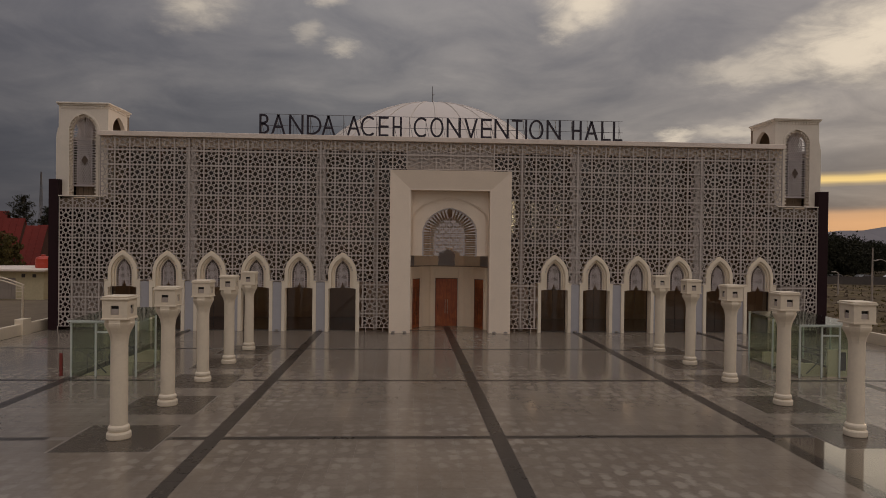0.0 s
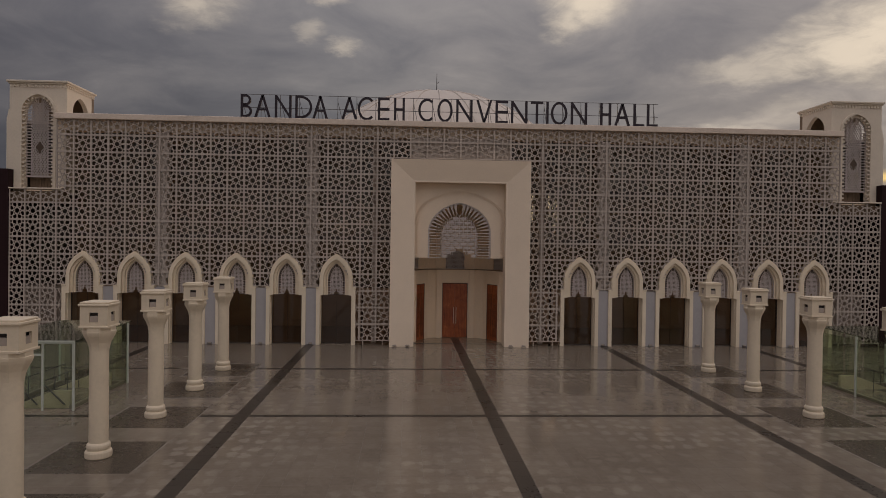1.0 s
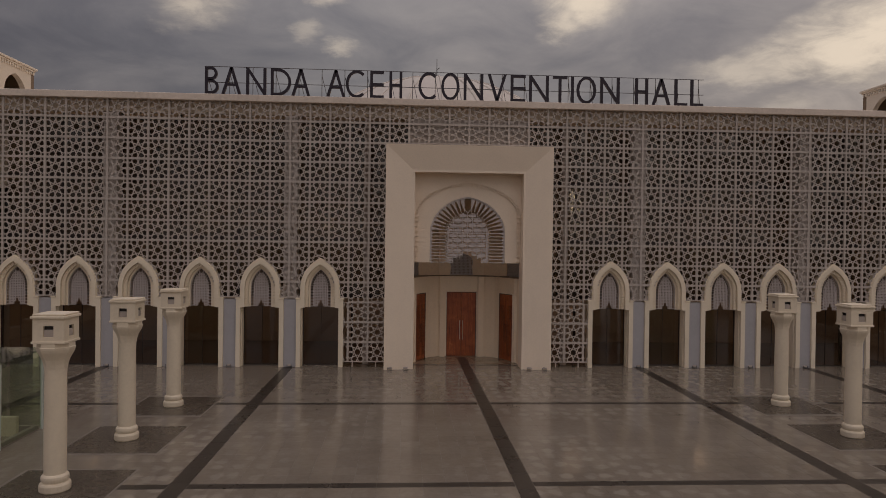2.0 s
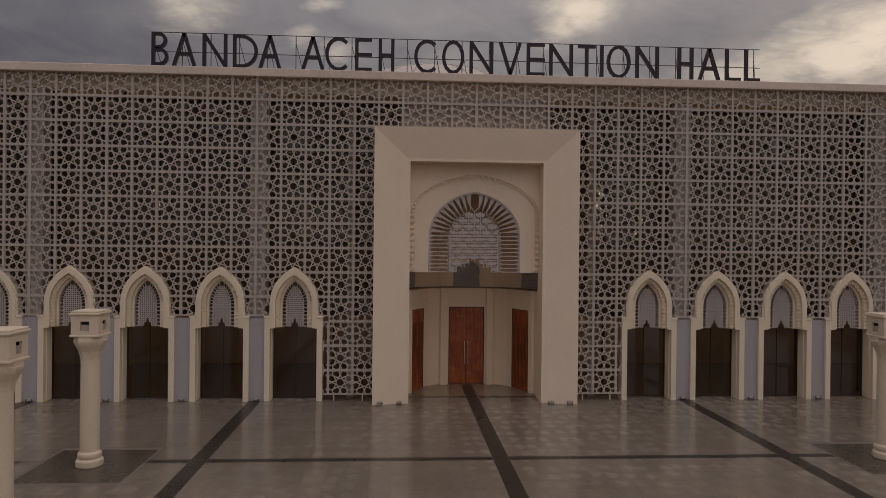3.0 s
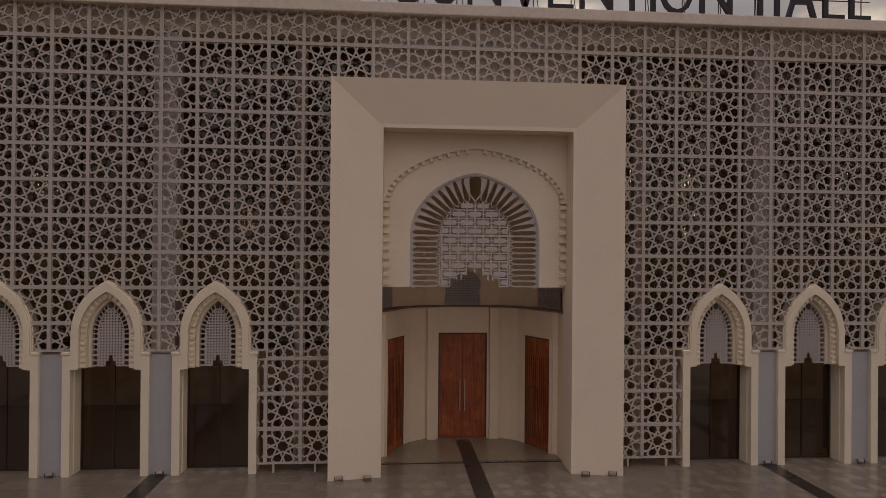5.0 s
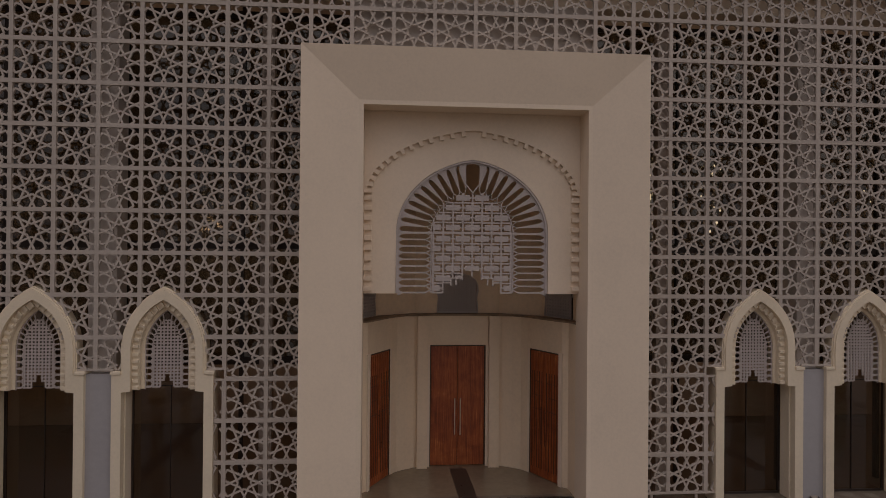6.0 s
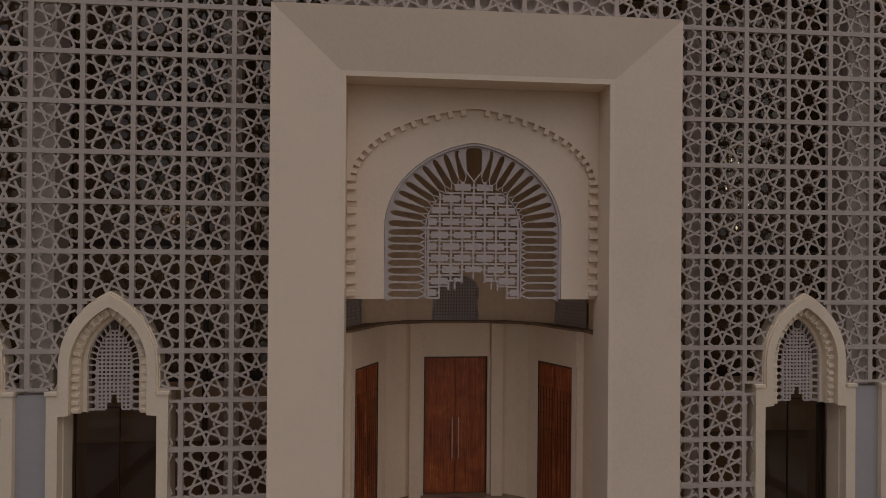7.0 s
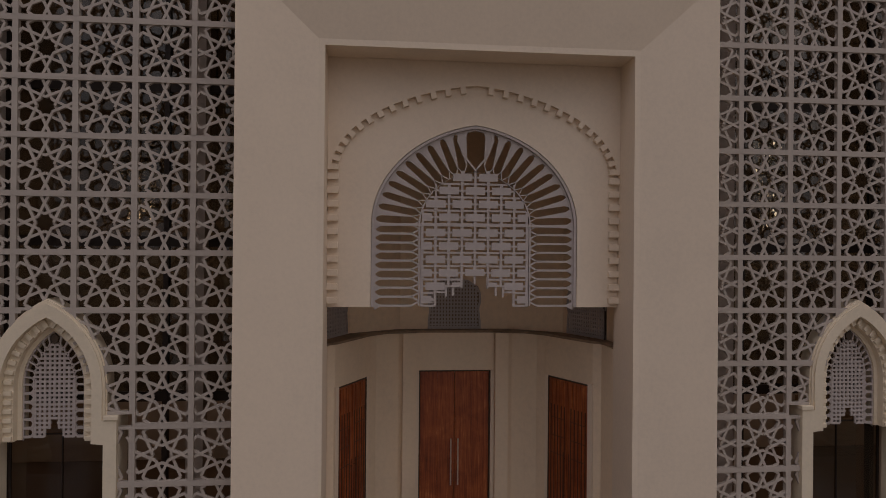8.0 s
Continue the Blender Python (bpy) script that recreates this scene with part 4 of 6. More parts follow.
# rim of the opening
g = Geo()
o = [(W0, ZB + 0.001), (W0, ZS)] + arch(W0, H0, ZS, 0.22, 24)[1:-1] + [(-W0, ZS), (-W0, ZB + 0.001)]
i_ = [(W0 - 0.05, ZB + 0.001), (W0 - 0.05, ZS)] + arch(W0 - 0.05, H0 - 0.05, ZS, 0.22, 24)[1:-1] + [(-W0 + 0.05, ZS), (-W0 + 0.05, ZB + 0.001)]
g.strip(o, i_, LY - 0.01, LY + 0.20)
part("arch_rim", g, LATTICE_PALE, portal, "blue-grey rim of the arch")
# radiating slots
g = Geo()
slot_lattice(g, W0 - 0.05, H0 - 0.05, ZS, ZB + 0.02, 0.22, 0.86, 9, 11, LY + 0.04, LY + 0.10, 0.028, 0.040)
for s in (-1, 1):
    xa, xb = sorted((s * 1.041, s * (W0 - 0.05)))
    g.box(xa, xb, LY + 0.039, LY + 0.101, 6.947, 6.997)
part("slot_lattice", g, LATTICE_PALE, portal, "blue-grey lattice of radiating pointed slots")
g = Geo()
ap = ZS + H0 - 0.06
shield = [(0.0, ap - 0.80), (0.24, ap - 0.52), (0.36, ap - 0.22), (0.34, ap - 0.06), (0.0, ap + 0.01), (-0.34, ap - 0.06), (-0.36, ap - 0.22), (-0.24, ap - 0.52)]
g.strip(shield, [(x * 0.86, ap - 0.33 + (z - ap + 0.33) * 0.90) for x, z in shield], LY + 0.035, LY + 0.095, closed=True)
part("keystone", g, LATTICE_PALE, portal, "rim of a shield-shaped opening")
# the field of interlocked bricks in the middle
g = Geo()
WF, HF = 1.04, 1.03


# the lower edge of the field rises in steps to the middle
STEPS = [(-1.10, ZB), (-0.755, 5.68), (-0.535, 5.80), (-0.25, 6.01), (0.25, 5.80), (0.535, 5.68), (0.755, ZB), (1.10, ZB)]


def clipped(x0, x1, z0, z1, y0, y1):
    """A bar of the field, cut at the arch and at the stepped foot."""
    lim = inner_width((z0 + z1) / 2, WF, HF, ZS, 0.13) - 0.01
    x0, x1 = max(x0, -lim), min(x1, lim)
    for (xa, foot), (xb, _) in zip(STEPS, STEPS[1:]):
        u0, u1, lo = max(x0, xa), min(x1, xb), max(z0, foot)
        if u1 - u0 > 0.003 and z1 - lo > 0.006:
            g.box(u0, u1, y0, y1, lo, z1)


PITCH, ROW = 0.503, 0.2545
rows_z = [ZB + 0.01 + ROW * k for k in range(6)] + [ZB + 0.01 + ROW * 6 + 0.035 + ROW * k for k in range(5)]
for k, z0 in enumerate(rows_z):
    shift = 0.0 if k % 2 == 0 else PITCH / 2
    zc = z0 + ROW / 2
    for q in range(-3, 4):
        xc = q * PITCH + shift
        clipped(xc - 0.184, xc + 0.184, zc - 0.072, zc + 0.072, LY + 0.040, LY + 0.090)
        clipped(xc - 0.030, xc + 0.030, z0, z0 + ROW, LY + 0.044, LY + 0.086)
        clipped(xc - PITCH / 2, xc + PITCH / 2, zc - 0.020, zc + 0.020, LY + 0.047, LY + 0.083)
        clipped(xc + PITCH / 2 - 0.022, xc + PITCH / 2 + 0.022, z0, z0 + ROW, LY + 0.050, LY + 0.080)
    for q in range(-16, 16):
        clipped(q * 0.065, (q + 1) * 0.065, z0 - 0.019, z0 + 0.019, LY + 0.053, LY + 0.078)
# bars along the steps, and loose ends under them
for s in (-1, 1):
    for xa, xb, z in ((0.25, 0.535, 5.80), (0.535, 0.755, 5.68), (0.755, WF, ZB + 0.005)):
        u0, u1 = sorted((s * xa, s * xb))
        g.box(u0, u1, LY + 0.0535, LY + 0.0775, z, z + 0.036)
    for x, lo, hi in ((0.25, 5.77, 6.06), (0.755, ZB + 0.006, 5.72), (0.41, 5.63, 5.81), (0.548, 5.61, 5.81), (WF - 0.02, ZB + 0.006, ZS)):
        g.box(s * x - 0.02, s * x + 0.02, LY + 0.0545, LY + 0.0765, lo, hi)
g.box(-0.018, 0.018, LY + 0.0545, LY + 0.0765, 5.86, 6.02)
g.box(-WF, WF, LY + 0.042, LY + 0.088, rows_z[6] - 0.045, rows_z[6] + 0.005)
part("brick_lattice", g, LATTICE_PALE, portal, "blue-grey lattice of interlocked bricks, stepped at its foot")

# ---- the niche behind the portal ----
niche = thing("wall_niche", "cream curved niche with three wooden double doors", "wall", kind="structure")
ZL = 4.56


def wall_run(geo, pts, z0, z1, thick=0.25):
    """A wall along a line in plan; its seen side is on the line, its thickness behind."""
    for (xa, ya), (xb, yb) in zip(pts, pts[1:]):
        d_ = math.hypot(xb - xa, yb - ya)
        nx_, ny_ = -(yb - ya) / d_ * thick, (xb - xa) / d_ * thick
        geo.slab([(xa, ya), (xb, yb), (xb + nx_, yb + ny_), (xa + nx_, ya + ny_)], z0, z1)


for s in (-1, 1):
    def side(pts):
        return [(s * x, y) for x, y in (pts if s < 0 else reversed(pts))]
    g = Geo()
    wall_run(g, side([(2.83, 0.47), (2.83, 1.30), (2.68, 1.42)]), 0, ZL, 0.3)
    wall_run(g, side([(2.01, 2.78), (1.86, 3.00), (1.62, 3.18), (1.34, 3.34)]), 0, ZL, 0.3)
    xa, xb = sorted((s * 0.93, s * 1.24))
    g.box(xa, xb, 3.22, 3.62, 0, ZL - 0.001)
    wall_run(g, side([(1.36, 3.34), (1.24, 3.37)]), 0, ZL, 0.2)
    wall_run(g, side([(2.68, 1.42), (2.01, 2.78)]), 3.67, ZL, 0.3)
    part("niche_wall", g, CREAM, niche)
    g = Geo()
    wall_run(g, side([(2.66, 1.38), (2.60, 1.50)]), 0, 3.7, 0.12)
    wall_run(g, side([(2.06, 2.70), (1.98, 2.84)]), 0, 3.7, 0.12)
    part("door_jamb", g, WHITE, niche)
g = Geo()
g.box(-0.92, 0.92, 3.40, 3.68, 3.67, ZL)
part("niche_wall", g, CREAM, niche)
for s in (-1, 1):
    g = Geo()
    xa, xb = sorted((s * 0.85, s * 0.93))
    g.box(xa, xb, 3.38, 3.62, 0, 3.67)
    part("door_jamb", g, WHITE, niche)
# ledge over the doors, the wall set back over it
g = Geo()
led = [(-2.95, 0.5), (-2.80, 1.30), (-2.64, 1.44), (-1.98, 2.76), (-1.6, 3.16), (-1.22, 3.24), (-0.9, 3.36), (0.9, 3.36), (1.22, 3.24), (1.6, 3.16), (1.98, 2.76), (2.64, 1.44), (2.80, 1.30), (2.95, 0.5)]
out_l = [(x * 1.42, y + 0.55 if abs(x) < 2.7 else y) for x, y in led]
for i in range(len(led) - 1):
    g.slab([led[i], led[i + 1], out_l[i + 1], out_l[i]], ZL, ZL + 0.05)
part("ledge", g, LEDGE, niche, "brown weathered ledge over the doors")
g = Geo()
up_l = [(-3.05, 0.50), (-3.05, 1.5), (-2.45, 2.9), (-1.3, 3.72), (1.3, 3.72), (2.45, 2.9), (3.05, 1.5), (3.05, 0.50)]
wall_run(g, up_l, ZL + 0.05, 10.4, 0.25)
part("upper_wall", g, BUFF, niche)
g = Geo()
g.box(-4.0, 4.0, 0.47, 5.0, 10.4, 10.6)
solid("ceiling_niche", g, WHITE, "plain ceiling of the entrance niche", "ceiling", "structure")


def ogee(w, z0, z1):
    """Outline of a small window with lobed sides."""
    h = z1 - z0
    right_ = [(w, z0), (w * 0.99, z0 + h * 0.16), (w * 0.94, z0 + h * 0.38), (w * 1.01, z0 + h * 0.52), (w * 1.0, z0 + h * 0.68), (w * 0.88, z0 + h * 0.82), (w * 0.55, z0 + h * 0.93)]
    return right_ + [(0, z1)] + [(-x, z) for x, z in reversed(right_)]


WIN_TOP = 5.86
for wx, wy, rot in ((0.0, 3.70, 0), (-2.78, 2.16, 66.8), (2.78, 2.16, -66.8)):
    g = Geo()
    line = ogee(0.64, ZL + 0.06, WIN_TOP)
    cx_ = [(x * 0.93, ZL + 0.12 + (z - ZL - 0.06) * 0.93) for x, z in line]
    g.strip(line, cx_, -0.045, 0.0, closed=True)
    z = ZL + 0.16
    while z < WIN_TOP - 0.12:
        f_ = (z - ZL) / (WIN_TOP - ZL)
        hw = 0.58 if f_ < 0.70 else max(0.05, 0.58 * math.sqrt(max(0.0, 1 - ((f_ - 0.70) / 0.30) ** 2)))
        g.bar((-hw, z), (hw, z), 0.040, -0.035, -0.004)
        z += 0.088
    for i in range(-7, 8):
        x = i * 0.075
        g.bar((x, ZL + 0.1), (x, ZL + (WIN_TOP - ZL) * (0.70 + 0.27 * math.sqrt(max(0.0, 1 - (x / 0.58) ** 2)))), 0.040, -0.038, -0.006)
    w_ = part("lattice_window", g, DARK_LATTICE, niche, "slate-grey pierced window with lobed outline", m=pose(wx, wy, 0, 0, 0, rot))
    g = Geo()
    # dark sheet gives the lattice holes a shade that the wall behind lacks
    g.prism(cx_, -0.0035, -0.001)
    part("backing", g, DIM_BROWN, w_)


def double_door(m, width, label, groove=0.0008):
    d = thing("wooden_door", label, "door", m, group="wooden doors in the niche")
    hgt = 3.66
    g = Geo()
    for xa, xb, za, zb in ((-width / 2 - 0.01, -width / 2 + 0.03, 0, hgt), (width / 2 - 0.03, width / 2 + 0.01, 0, hgt), (-width / 2 + 0.03, width / 2 - 0.03, hgt - 0.03, hgt)):
        g.box(xa, xb, -0.03, 0.08, za, zb)
    part("door_frame", g, DARK_BROWN, d)
    for s in (-1, 1):
        leaf = Geo()
        xa, xb = sorted((s * 0.004, s * (width / 2 - 0.032)))
        leaf.soft_box(xa, xb, 0.0, 0.06, 0.012, hgt - 0.032, 0.008)
        lf = part("leaf", leaf, WOOD, d)
        n_p = 5 if groove > 0.01 else 2
        for i in range(n_p):
            pw = (xb - xa - 0.05) / n_p
            b = Geo()
            b.soft_box(xa + 0.025 + pw * i + groove, xa + 0.025 + pw * (i + 1) - groove, -0.006 - groove, 0.01, 0.05, hgt - 0.07, 0.004)
            part("board", b, WOOD, lf)
        if groove > 0.01:
            gr = Geo()
            for i in range(5):
                x = xa + 0.10 + (xb - xa - 0.20) * i / 4
                gr.box(x - 0.013, x + 0.013, -0.028, -0.012, 0.25, 3.05)
            for z in (1.95, 2.35, 2.75):
                gr.box(xa + 0.09, xb - 0.09, -0.024, -0.014, z - 0.007, z + 0.007)
            part("grille", gr, GRILLE, lf, "dark slim grille")
        h = Geo()
        h.tube((s * 0.085, -0.07, 0.95), (s * 0.085, -0.07, 2.05), 0.019 if groove < 0.01 else 0.010)
        for z in (1.1, 1.9):
            h.tube((s * 0.085, -0.07, z), (s * 0.085, 0.0, z), 0.01)
        part("pull_handle", h, CHROME if groove < 0.01 else GRILLE, d, "long steel pull handle" if groove < 0.01 else "long dark pull handle")
    return d


double_door(pose(0, 3.50, 0), 1.70, "tall red-brown wooden double door with long steel handles")
for s in (-1, 1):
    cx_, cy_ = s * 2.335, 2.11
    ang = math.degrees(math.atan2(-1.36, 0.67)) if s > 0 else math.degrees(math.atan2(1.36, 0.67))
    double_door(pose(cx_ + s * 0.04, cy_ + 0.02, 0, 0, 0, ang), 1.36, "red-brown slatted wooden double door in the niche's curved side", 0.012)
g = Geo()
g.box(-2.78, 2.78, 0.62, 0.70, -0.01, 0.016)
solid("threshold", g, BAND, "dark stone threshold strip in the entrance niche", "threshold", "structure")
g = Geo()
g.box(-3.1, 3.1, 0.905, 4.2, -0.2, -0.001)
solid("floor_niche", g, NICHE_STONE, "polished beige-brown granite floor of the niche", "floor", "structure")


# ---- corner towers ----
def corner_tower(s):
    t = thing("corner_tower", "white corner turret with pointed pierced windows and flat cornice", "tower", pose(s * 25.68, 0.55, 0), group="corner towers")
    HW, D, Z0, Z1 = 1.68, 3.5, 9.14, 15.62
    ww, wh, zs = 0.94, 1.0, 14.02
    g = Geo()
    wall_round_arch(g, HW, Z0, Z1, ww, wh, zs, 0.3, 0.0, 0.3)
    part("front_wall", g, TOWER_WHITE, t)
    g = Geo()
    # back wall darkened in its colour so the lattice slots look unlit
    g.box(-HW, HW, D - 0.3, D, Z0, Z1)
    part("back_wall", g, DIM_BROWN, t, "brown inner wall, darkened to look unlit")
    for e in (-1, 1):
        # side walls with an arched opening above the parapet
        gg = Geo()
        wall_round_arch(gg, D / 2 - 0.3, 13.3, Z1, 1.0, 1.0, 14.15, 0.4, 0.0, 0.28, 10)
        if e == s:
            # a tall slit in the outer side
            gg.box(-D / 2 + 0.3, 0.0, 0.0, 0.28, Z0, 13.3)
            gg.box(0.95, D / 2 - 0.3, 0.0, 0.28, Z0, 13.3)
            gg.box(0.0, 0.95, 0.0, 0.28, 12.0, 13.3)
        else:
            gg.box(-D / 2 + 0.3, D / 2 - 0.3, 0.0, 0.28, Z0, 13.3)
        gg.v = [(e * HW - (y if e > 0 else -y), D / 2 + x, z) for x, y, z in gg.v]
        part("side_wall", gg, TOWER_WHITE, t)
    # stepped foot on the outer side
    gg = Geo()
    pts = [(s * HW, Z0), (s * (HW + 0.18), Z0), (s * (HW + 0.18), 13.5), (s * (HW + 0.05), 14.1), (s * HW, 14.12)]
    gg.prism(pts if s > 0 else list(reversed(pts)), 0.02, D / 2 - 0.01)
    gg.prism(pts if s > 0 else list(reversed(pts)), D / 2 + 0.96, D - 0.02)
    part("buttress", gg, TOWER_WHITE, t)
    g = Geo()
    g.soft_box(-HW - 0.06, HW + 0.06, -0.08, D + 0.08, Z1, Z1 + 0.10, 0.02)
    g.soft_box(-HW - 0.13, HW + 0.13, -0.16, D + 0.16, Z1 + 0.10, Z1 + 0.22, 0.025)
    part("cornice", g, TOWER_WHITE, t)
    n_d = 16
    me = Geo()
    me.box(-0.055, 0.055, -0.055, 0.0, -0.16, 0.0)
    dm = mesh_of("dentil", me, TOWER_WHITE)
    for i in range(n_d):
        x = -HW + 0.1 + (2 * HW - 0.2) * i / (n_d - 1)
        part("dentil", dm, None, t, m=pose(x, -0.0, Z1 - 0.02))
        part("dentil", dm, None, t, m=pose(-s * HW, 0.1 + (D - 0.2) * i / (n_d - 1), Z1 - 0.02, 0, 0, 90 if s < 0 else -90))
    # raised frame with notches
    g = Geo()
    o = [(ww + 0.13, Z0), (ww + 0.13, zs)] + arch(ww + 0.13, wh + 0.13, zs, 0.3, 14)[1:-1] + [(-ww - 0.13, zs), (-ww - 0.13, Z0)]
    i_ = [(ww, Z0), (ww, zs)] + arch(ww, wh, zs, 0.3, 14)[1:-1] + [(-ww, zs), (-ww, Z0)]
    g.strip(o, i_, -0.06, 0.002)
    o2 = [(ww, Z0), (ww, zs)] + arch(ww, wh, zs, 0.3, 14)[1:-1] + [(-ww, zs), (-ww, Z0)]
    i2 = [(x * 0.84, z - (0.16 if z > zs else 0)) for x, z in o2]
    g.strip(o2, i2, 0.14, 0.34)
    part("window_surround", g, TOWER_WHITE, t)
    dd = Geo()
    dd.box(-0.08, 0.08, -0.04, 0.14, -0.05, 0.05)
    dmesh = mesh_of("dentil", dd, TOWER_WHITE)
    z = Z0 + 0.2
    while z < zs + 0.1:
        for e in (-1, 1):
            part("dentil", dmesh, None, t, m=pose(e * (ww - 0.08), 0.02, z))
        z += 0.26
    for a in (15, 32, 49, 66):
        for e in (-1, 1):
            x, z = (ww - 0.08) * math.cos(radians(a)), zs + (wh - 0.08) * (0.7 * math.sin(radians(a)) + 0.3 * a / 90)
            part("dentil", dmesh, None, t, m=pose(e * x, 0.02, z, 0, -e * a * 0.8, 0))
    # pierced lattice, open at its foot
    g = Geo()
    lw, lh = ww * 0.84, wh - 0.16
    zb = Z0 + 0.95
    slot_lattice(g, lw, lh, zs, zb, 0.3, 0.33, 22, 9, 0.20, 0.26, 0.025, 0.066, 0.86)
    g.box(-lw, lw, 0.20, 0.27, zb - 0.08, zb)
    # the middle field: a net of three bars to each knot, left open round the lozenge
    step, rise = 0.158, 0.137

    def in_field(x, z):
        return zb < z < zs + lh - 0.34 and abs(x) < inner_width(z, lw - 0.29, lh - 0.30, zs) and abs(x) / 0.25 + abs(z - 11.85) / 0.43 > 1
    for j in range(int((zs + lh - zb) / rise) + 1):
        for i in range(-6, 7):
            x, z = (i + 0.5 * (j % 2)) * step, zb + 0.03 + j * rise
            if not in_field(x, z):
                continue
            for ex, ez in ((step, 0.0), (step / 2, rise), (-step / 2, rise)):
                if in_field(x + ex, z + ez):
                    g.bar((x, z), (x + ex, z + ez), 0.036, 0.205 + 0.002 * (j % 2), 0.25)
    ring_ = [(0.30 * math.cos(a) * (0.8 + 0.2 * math.cos(4 * a)), 11.85 + 0.50 * math.sin(a) * (0.8 + 0.2 * math.cos(4 * a))) for a in [math.pi * 2 * k / 20 for k in range(20)]]
    g.strip(ring_, [(x * 0.86, 11.85 + (z - 11.85) * 0.88) for x, z in ring_], 0.2, 0.255, closed=True)
    g2 = Geo()
    g2.prism([(x * 0.87, 11.85 + (z - 11.85) * 0.89) for x, z in ring_], 0.215, 0.24)
    part("lozenge", g2, DARK_BROWN, t, "brown lozenge plate")
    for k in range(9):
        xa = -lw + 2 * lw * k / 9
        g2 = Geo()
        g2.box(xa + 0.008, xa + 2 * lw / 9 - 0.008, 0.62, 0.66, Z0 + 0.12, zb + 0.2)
        part("shutter_board", g2, DIM_BROWN, t, "brown shutter board")
    part("window_lattice", g, LATTICE_PALE, t, "blue-grey pierced lattice with a lozenge opening")
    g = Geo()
    # beam takes the dark brown too, shading the screen's holes by colour
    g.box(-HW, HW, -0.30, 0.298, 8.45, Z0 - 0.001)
    part("foot_beam", g, DIM_BROWN, t)
    g = Geo()
    g.soft_box(-HW if s > 0 else -1.41, HW if s < 0 else 1.41, -0.58, -0.001, 9.255, 9.33, 0.012)
    part("sill", g, TOWER_WHITE, t)
    g = Geo()
    g.box(-HW + 0.3, HW - 0.3, 0.3, D - 0.3, Z0, Z0 + 0.12)
    part("floor_slab", g, CREAM, t)
    return t


corner_tower(-1)
corner_tower(1)
# the plain shaft under each tower, behind the end panels of the screen
for s in (-1, 1):
    g = Geo()
    xa, xb = sorted((s * 23.9, s * (HALF - 0.05)))
    g.box(xa, xb, 1.75, 4.2, 0, 9.27)
    solid("tower_shaft", g, INNER, "dim wall of the turret behind the end screen", "wall", group="tower shafts", kind="structure")

# ---- dome ----
dome = thing("dome", "wide shallow pale sheet-metal dome with ribs and a thin mast", "dome", pose(0.0, 38.0, 0), kind="structure")
R, ZA = 18.5, 23.9
prof = []
for i in range(15):
    r = 14.5 * (1 - i / 14) + 0.02
    prof.append((r, ZA - R + math.sqrt(R * R - r * r)))
g = Geo()
g.lathe(prof, 72, caps=False)
part("shell", g, DOME_SKIN, dome, smooth=True)
for k in range(24):
    a = 2 * math.pi * k / 24
    g = Geo()
    for (r0, z0), (r1, z1) in zip(prof, prof[1:]):
        g.tube((r0 * math.cos(a), r0 * math.sin(a), z0 + 0.02), (r1 * math.cos(a), r1 * math.sin(a), z1 + 0.02), 0.09, n=5)
    part("rib", g, DOME_SKIN, dome)
g = Geo()
g.lathe([(14.9, 13.4), (14.9, 16.8), (14.3, 16.95)], 72)
part("drum", g, CREAM, dome)
g = Geo()
g.lathe([(0.5, ZA - 0.05), (0.45, ZA + 0.18), (0.1, ZA + 0.3)], 16)
part("finial", g, DOME_SKIN, dome)
g = Geo()
g.tube((0, 0, ZA + 0.2), (0, 0, ZA + 2.4), 0.06, 0.025)
g.tube((0, 0, ZA + 1.2), (0.3, 0, ZA + 1.45), 0.03)
part("mast", g, STEEL, dome)

# ---- the sign on the parapet ----
sign = thing("roof_sign", "dark metal letters on a thin frame, reading BANDA ACEH CONVENTION HALL", "sign", pose(0, -0.10, 13.82))
LH, LT = 1.38, 0.14
LETTERS = [("B", -13.44, -12.76), ("A", -12.62, -11.64), ("N", -11.39, -10.39), ("D", -10.16, -9.14), ("A", -9.12, -8.18),
           ("A", -7.36, -6.41), ("C", -6.38, -5.38), ("E", -5.14, -4.44), ("H", -4.16, -3.5),
           ("C", -2.67, -1.69), ("O", -1.5, -0.55), ("N", -0.33, 0.68), ("V", 0.92, 1.89), ("E", 2.11, 2.88), ("N", 3.08, 4.1),
           ("T", 4.32, 5.08), ("I", 5.28, 5.43), ("O", 5.57, 6.61), ("N", 6.83, 7.85),
           ("H", 8.69, 9.37), ("A", 9.59, 10.57), ("L", 10.8, 11.48), ("L", 11.66, 12.34)]


def bow(cx, cz, rx, rz, a0, a1, n=16):
    return [(cx + rx * math.cos(radians(a0 + (a1 - a0) * i / n)), cz + rz * math.sin(radians(a0 + (a1 - a0) * i / n))) for i in range(n + 1)]


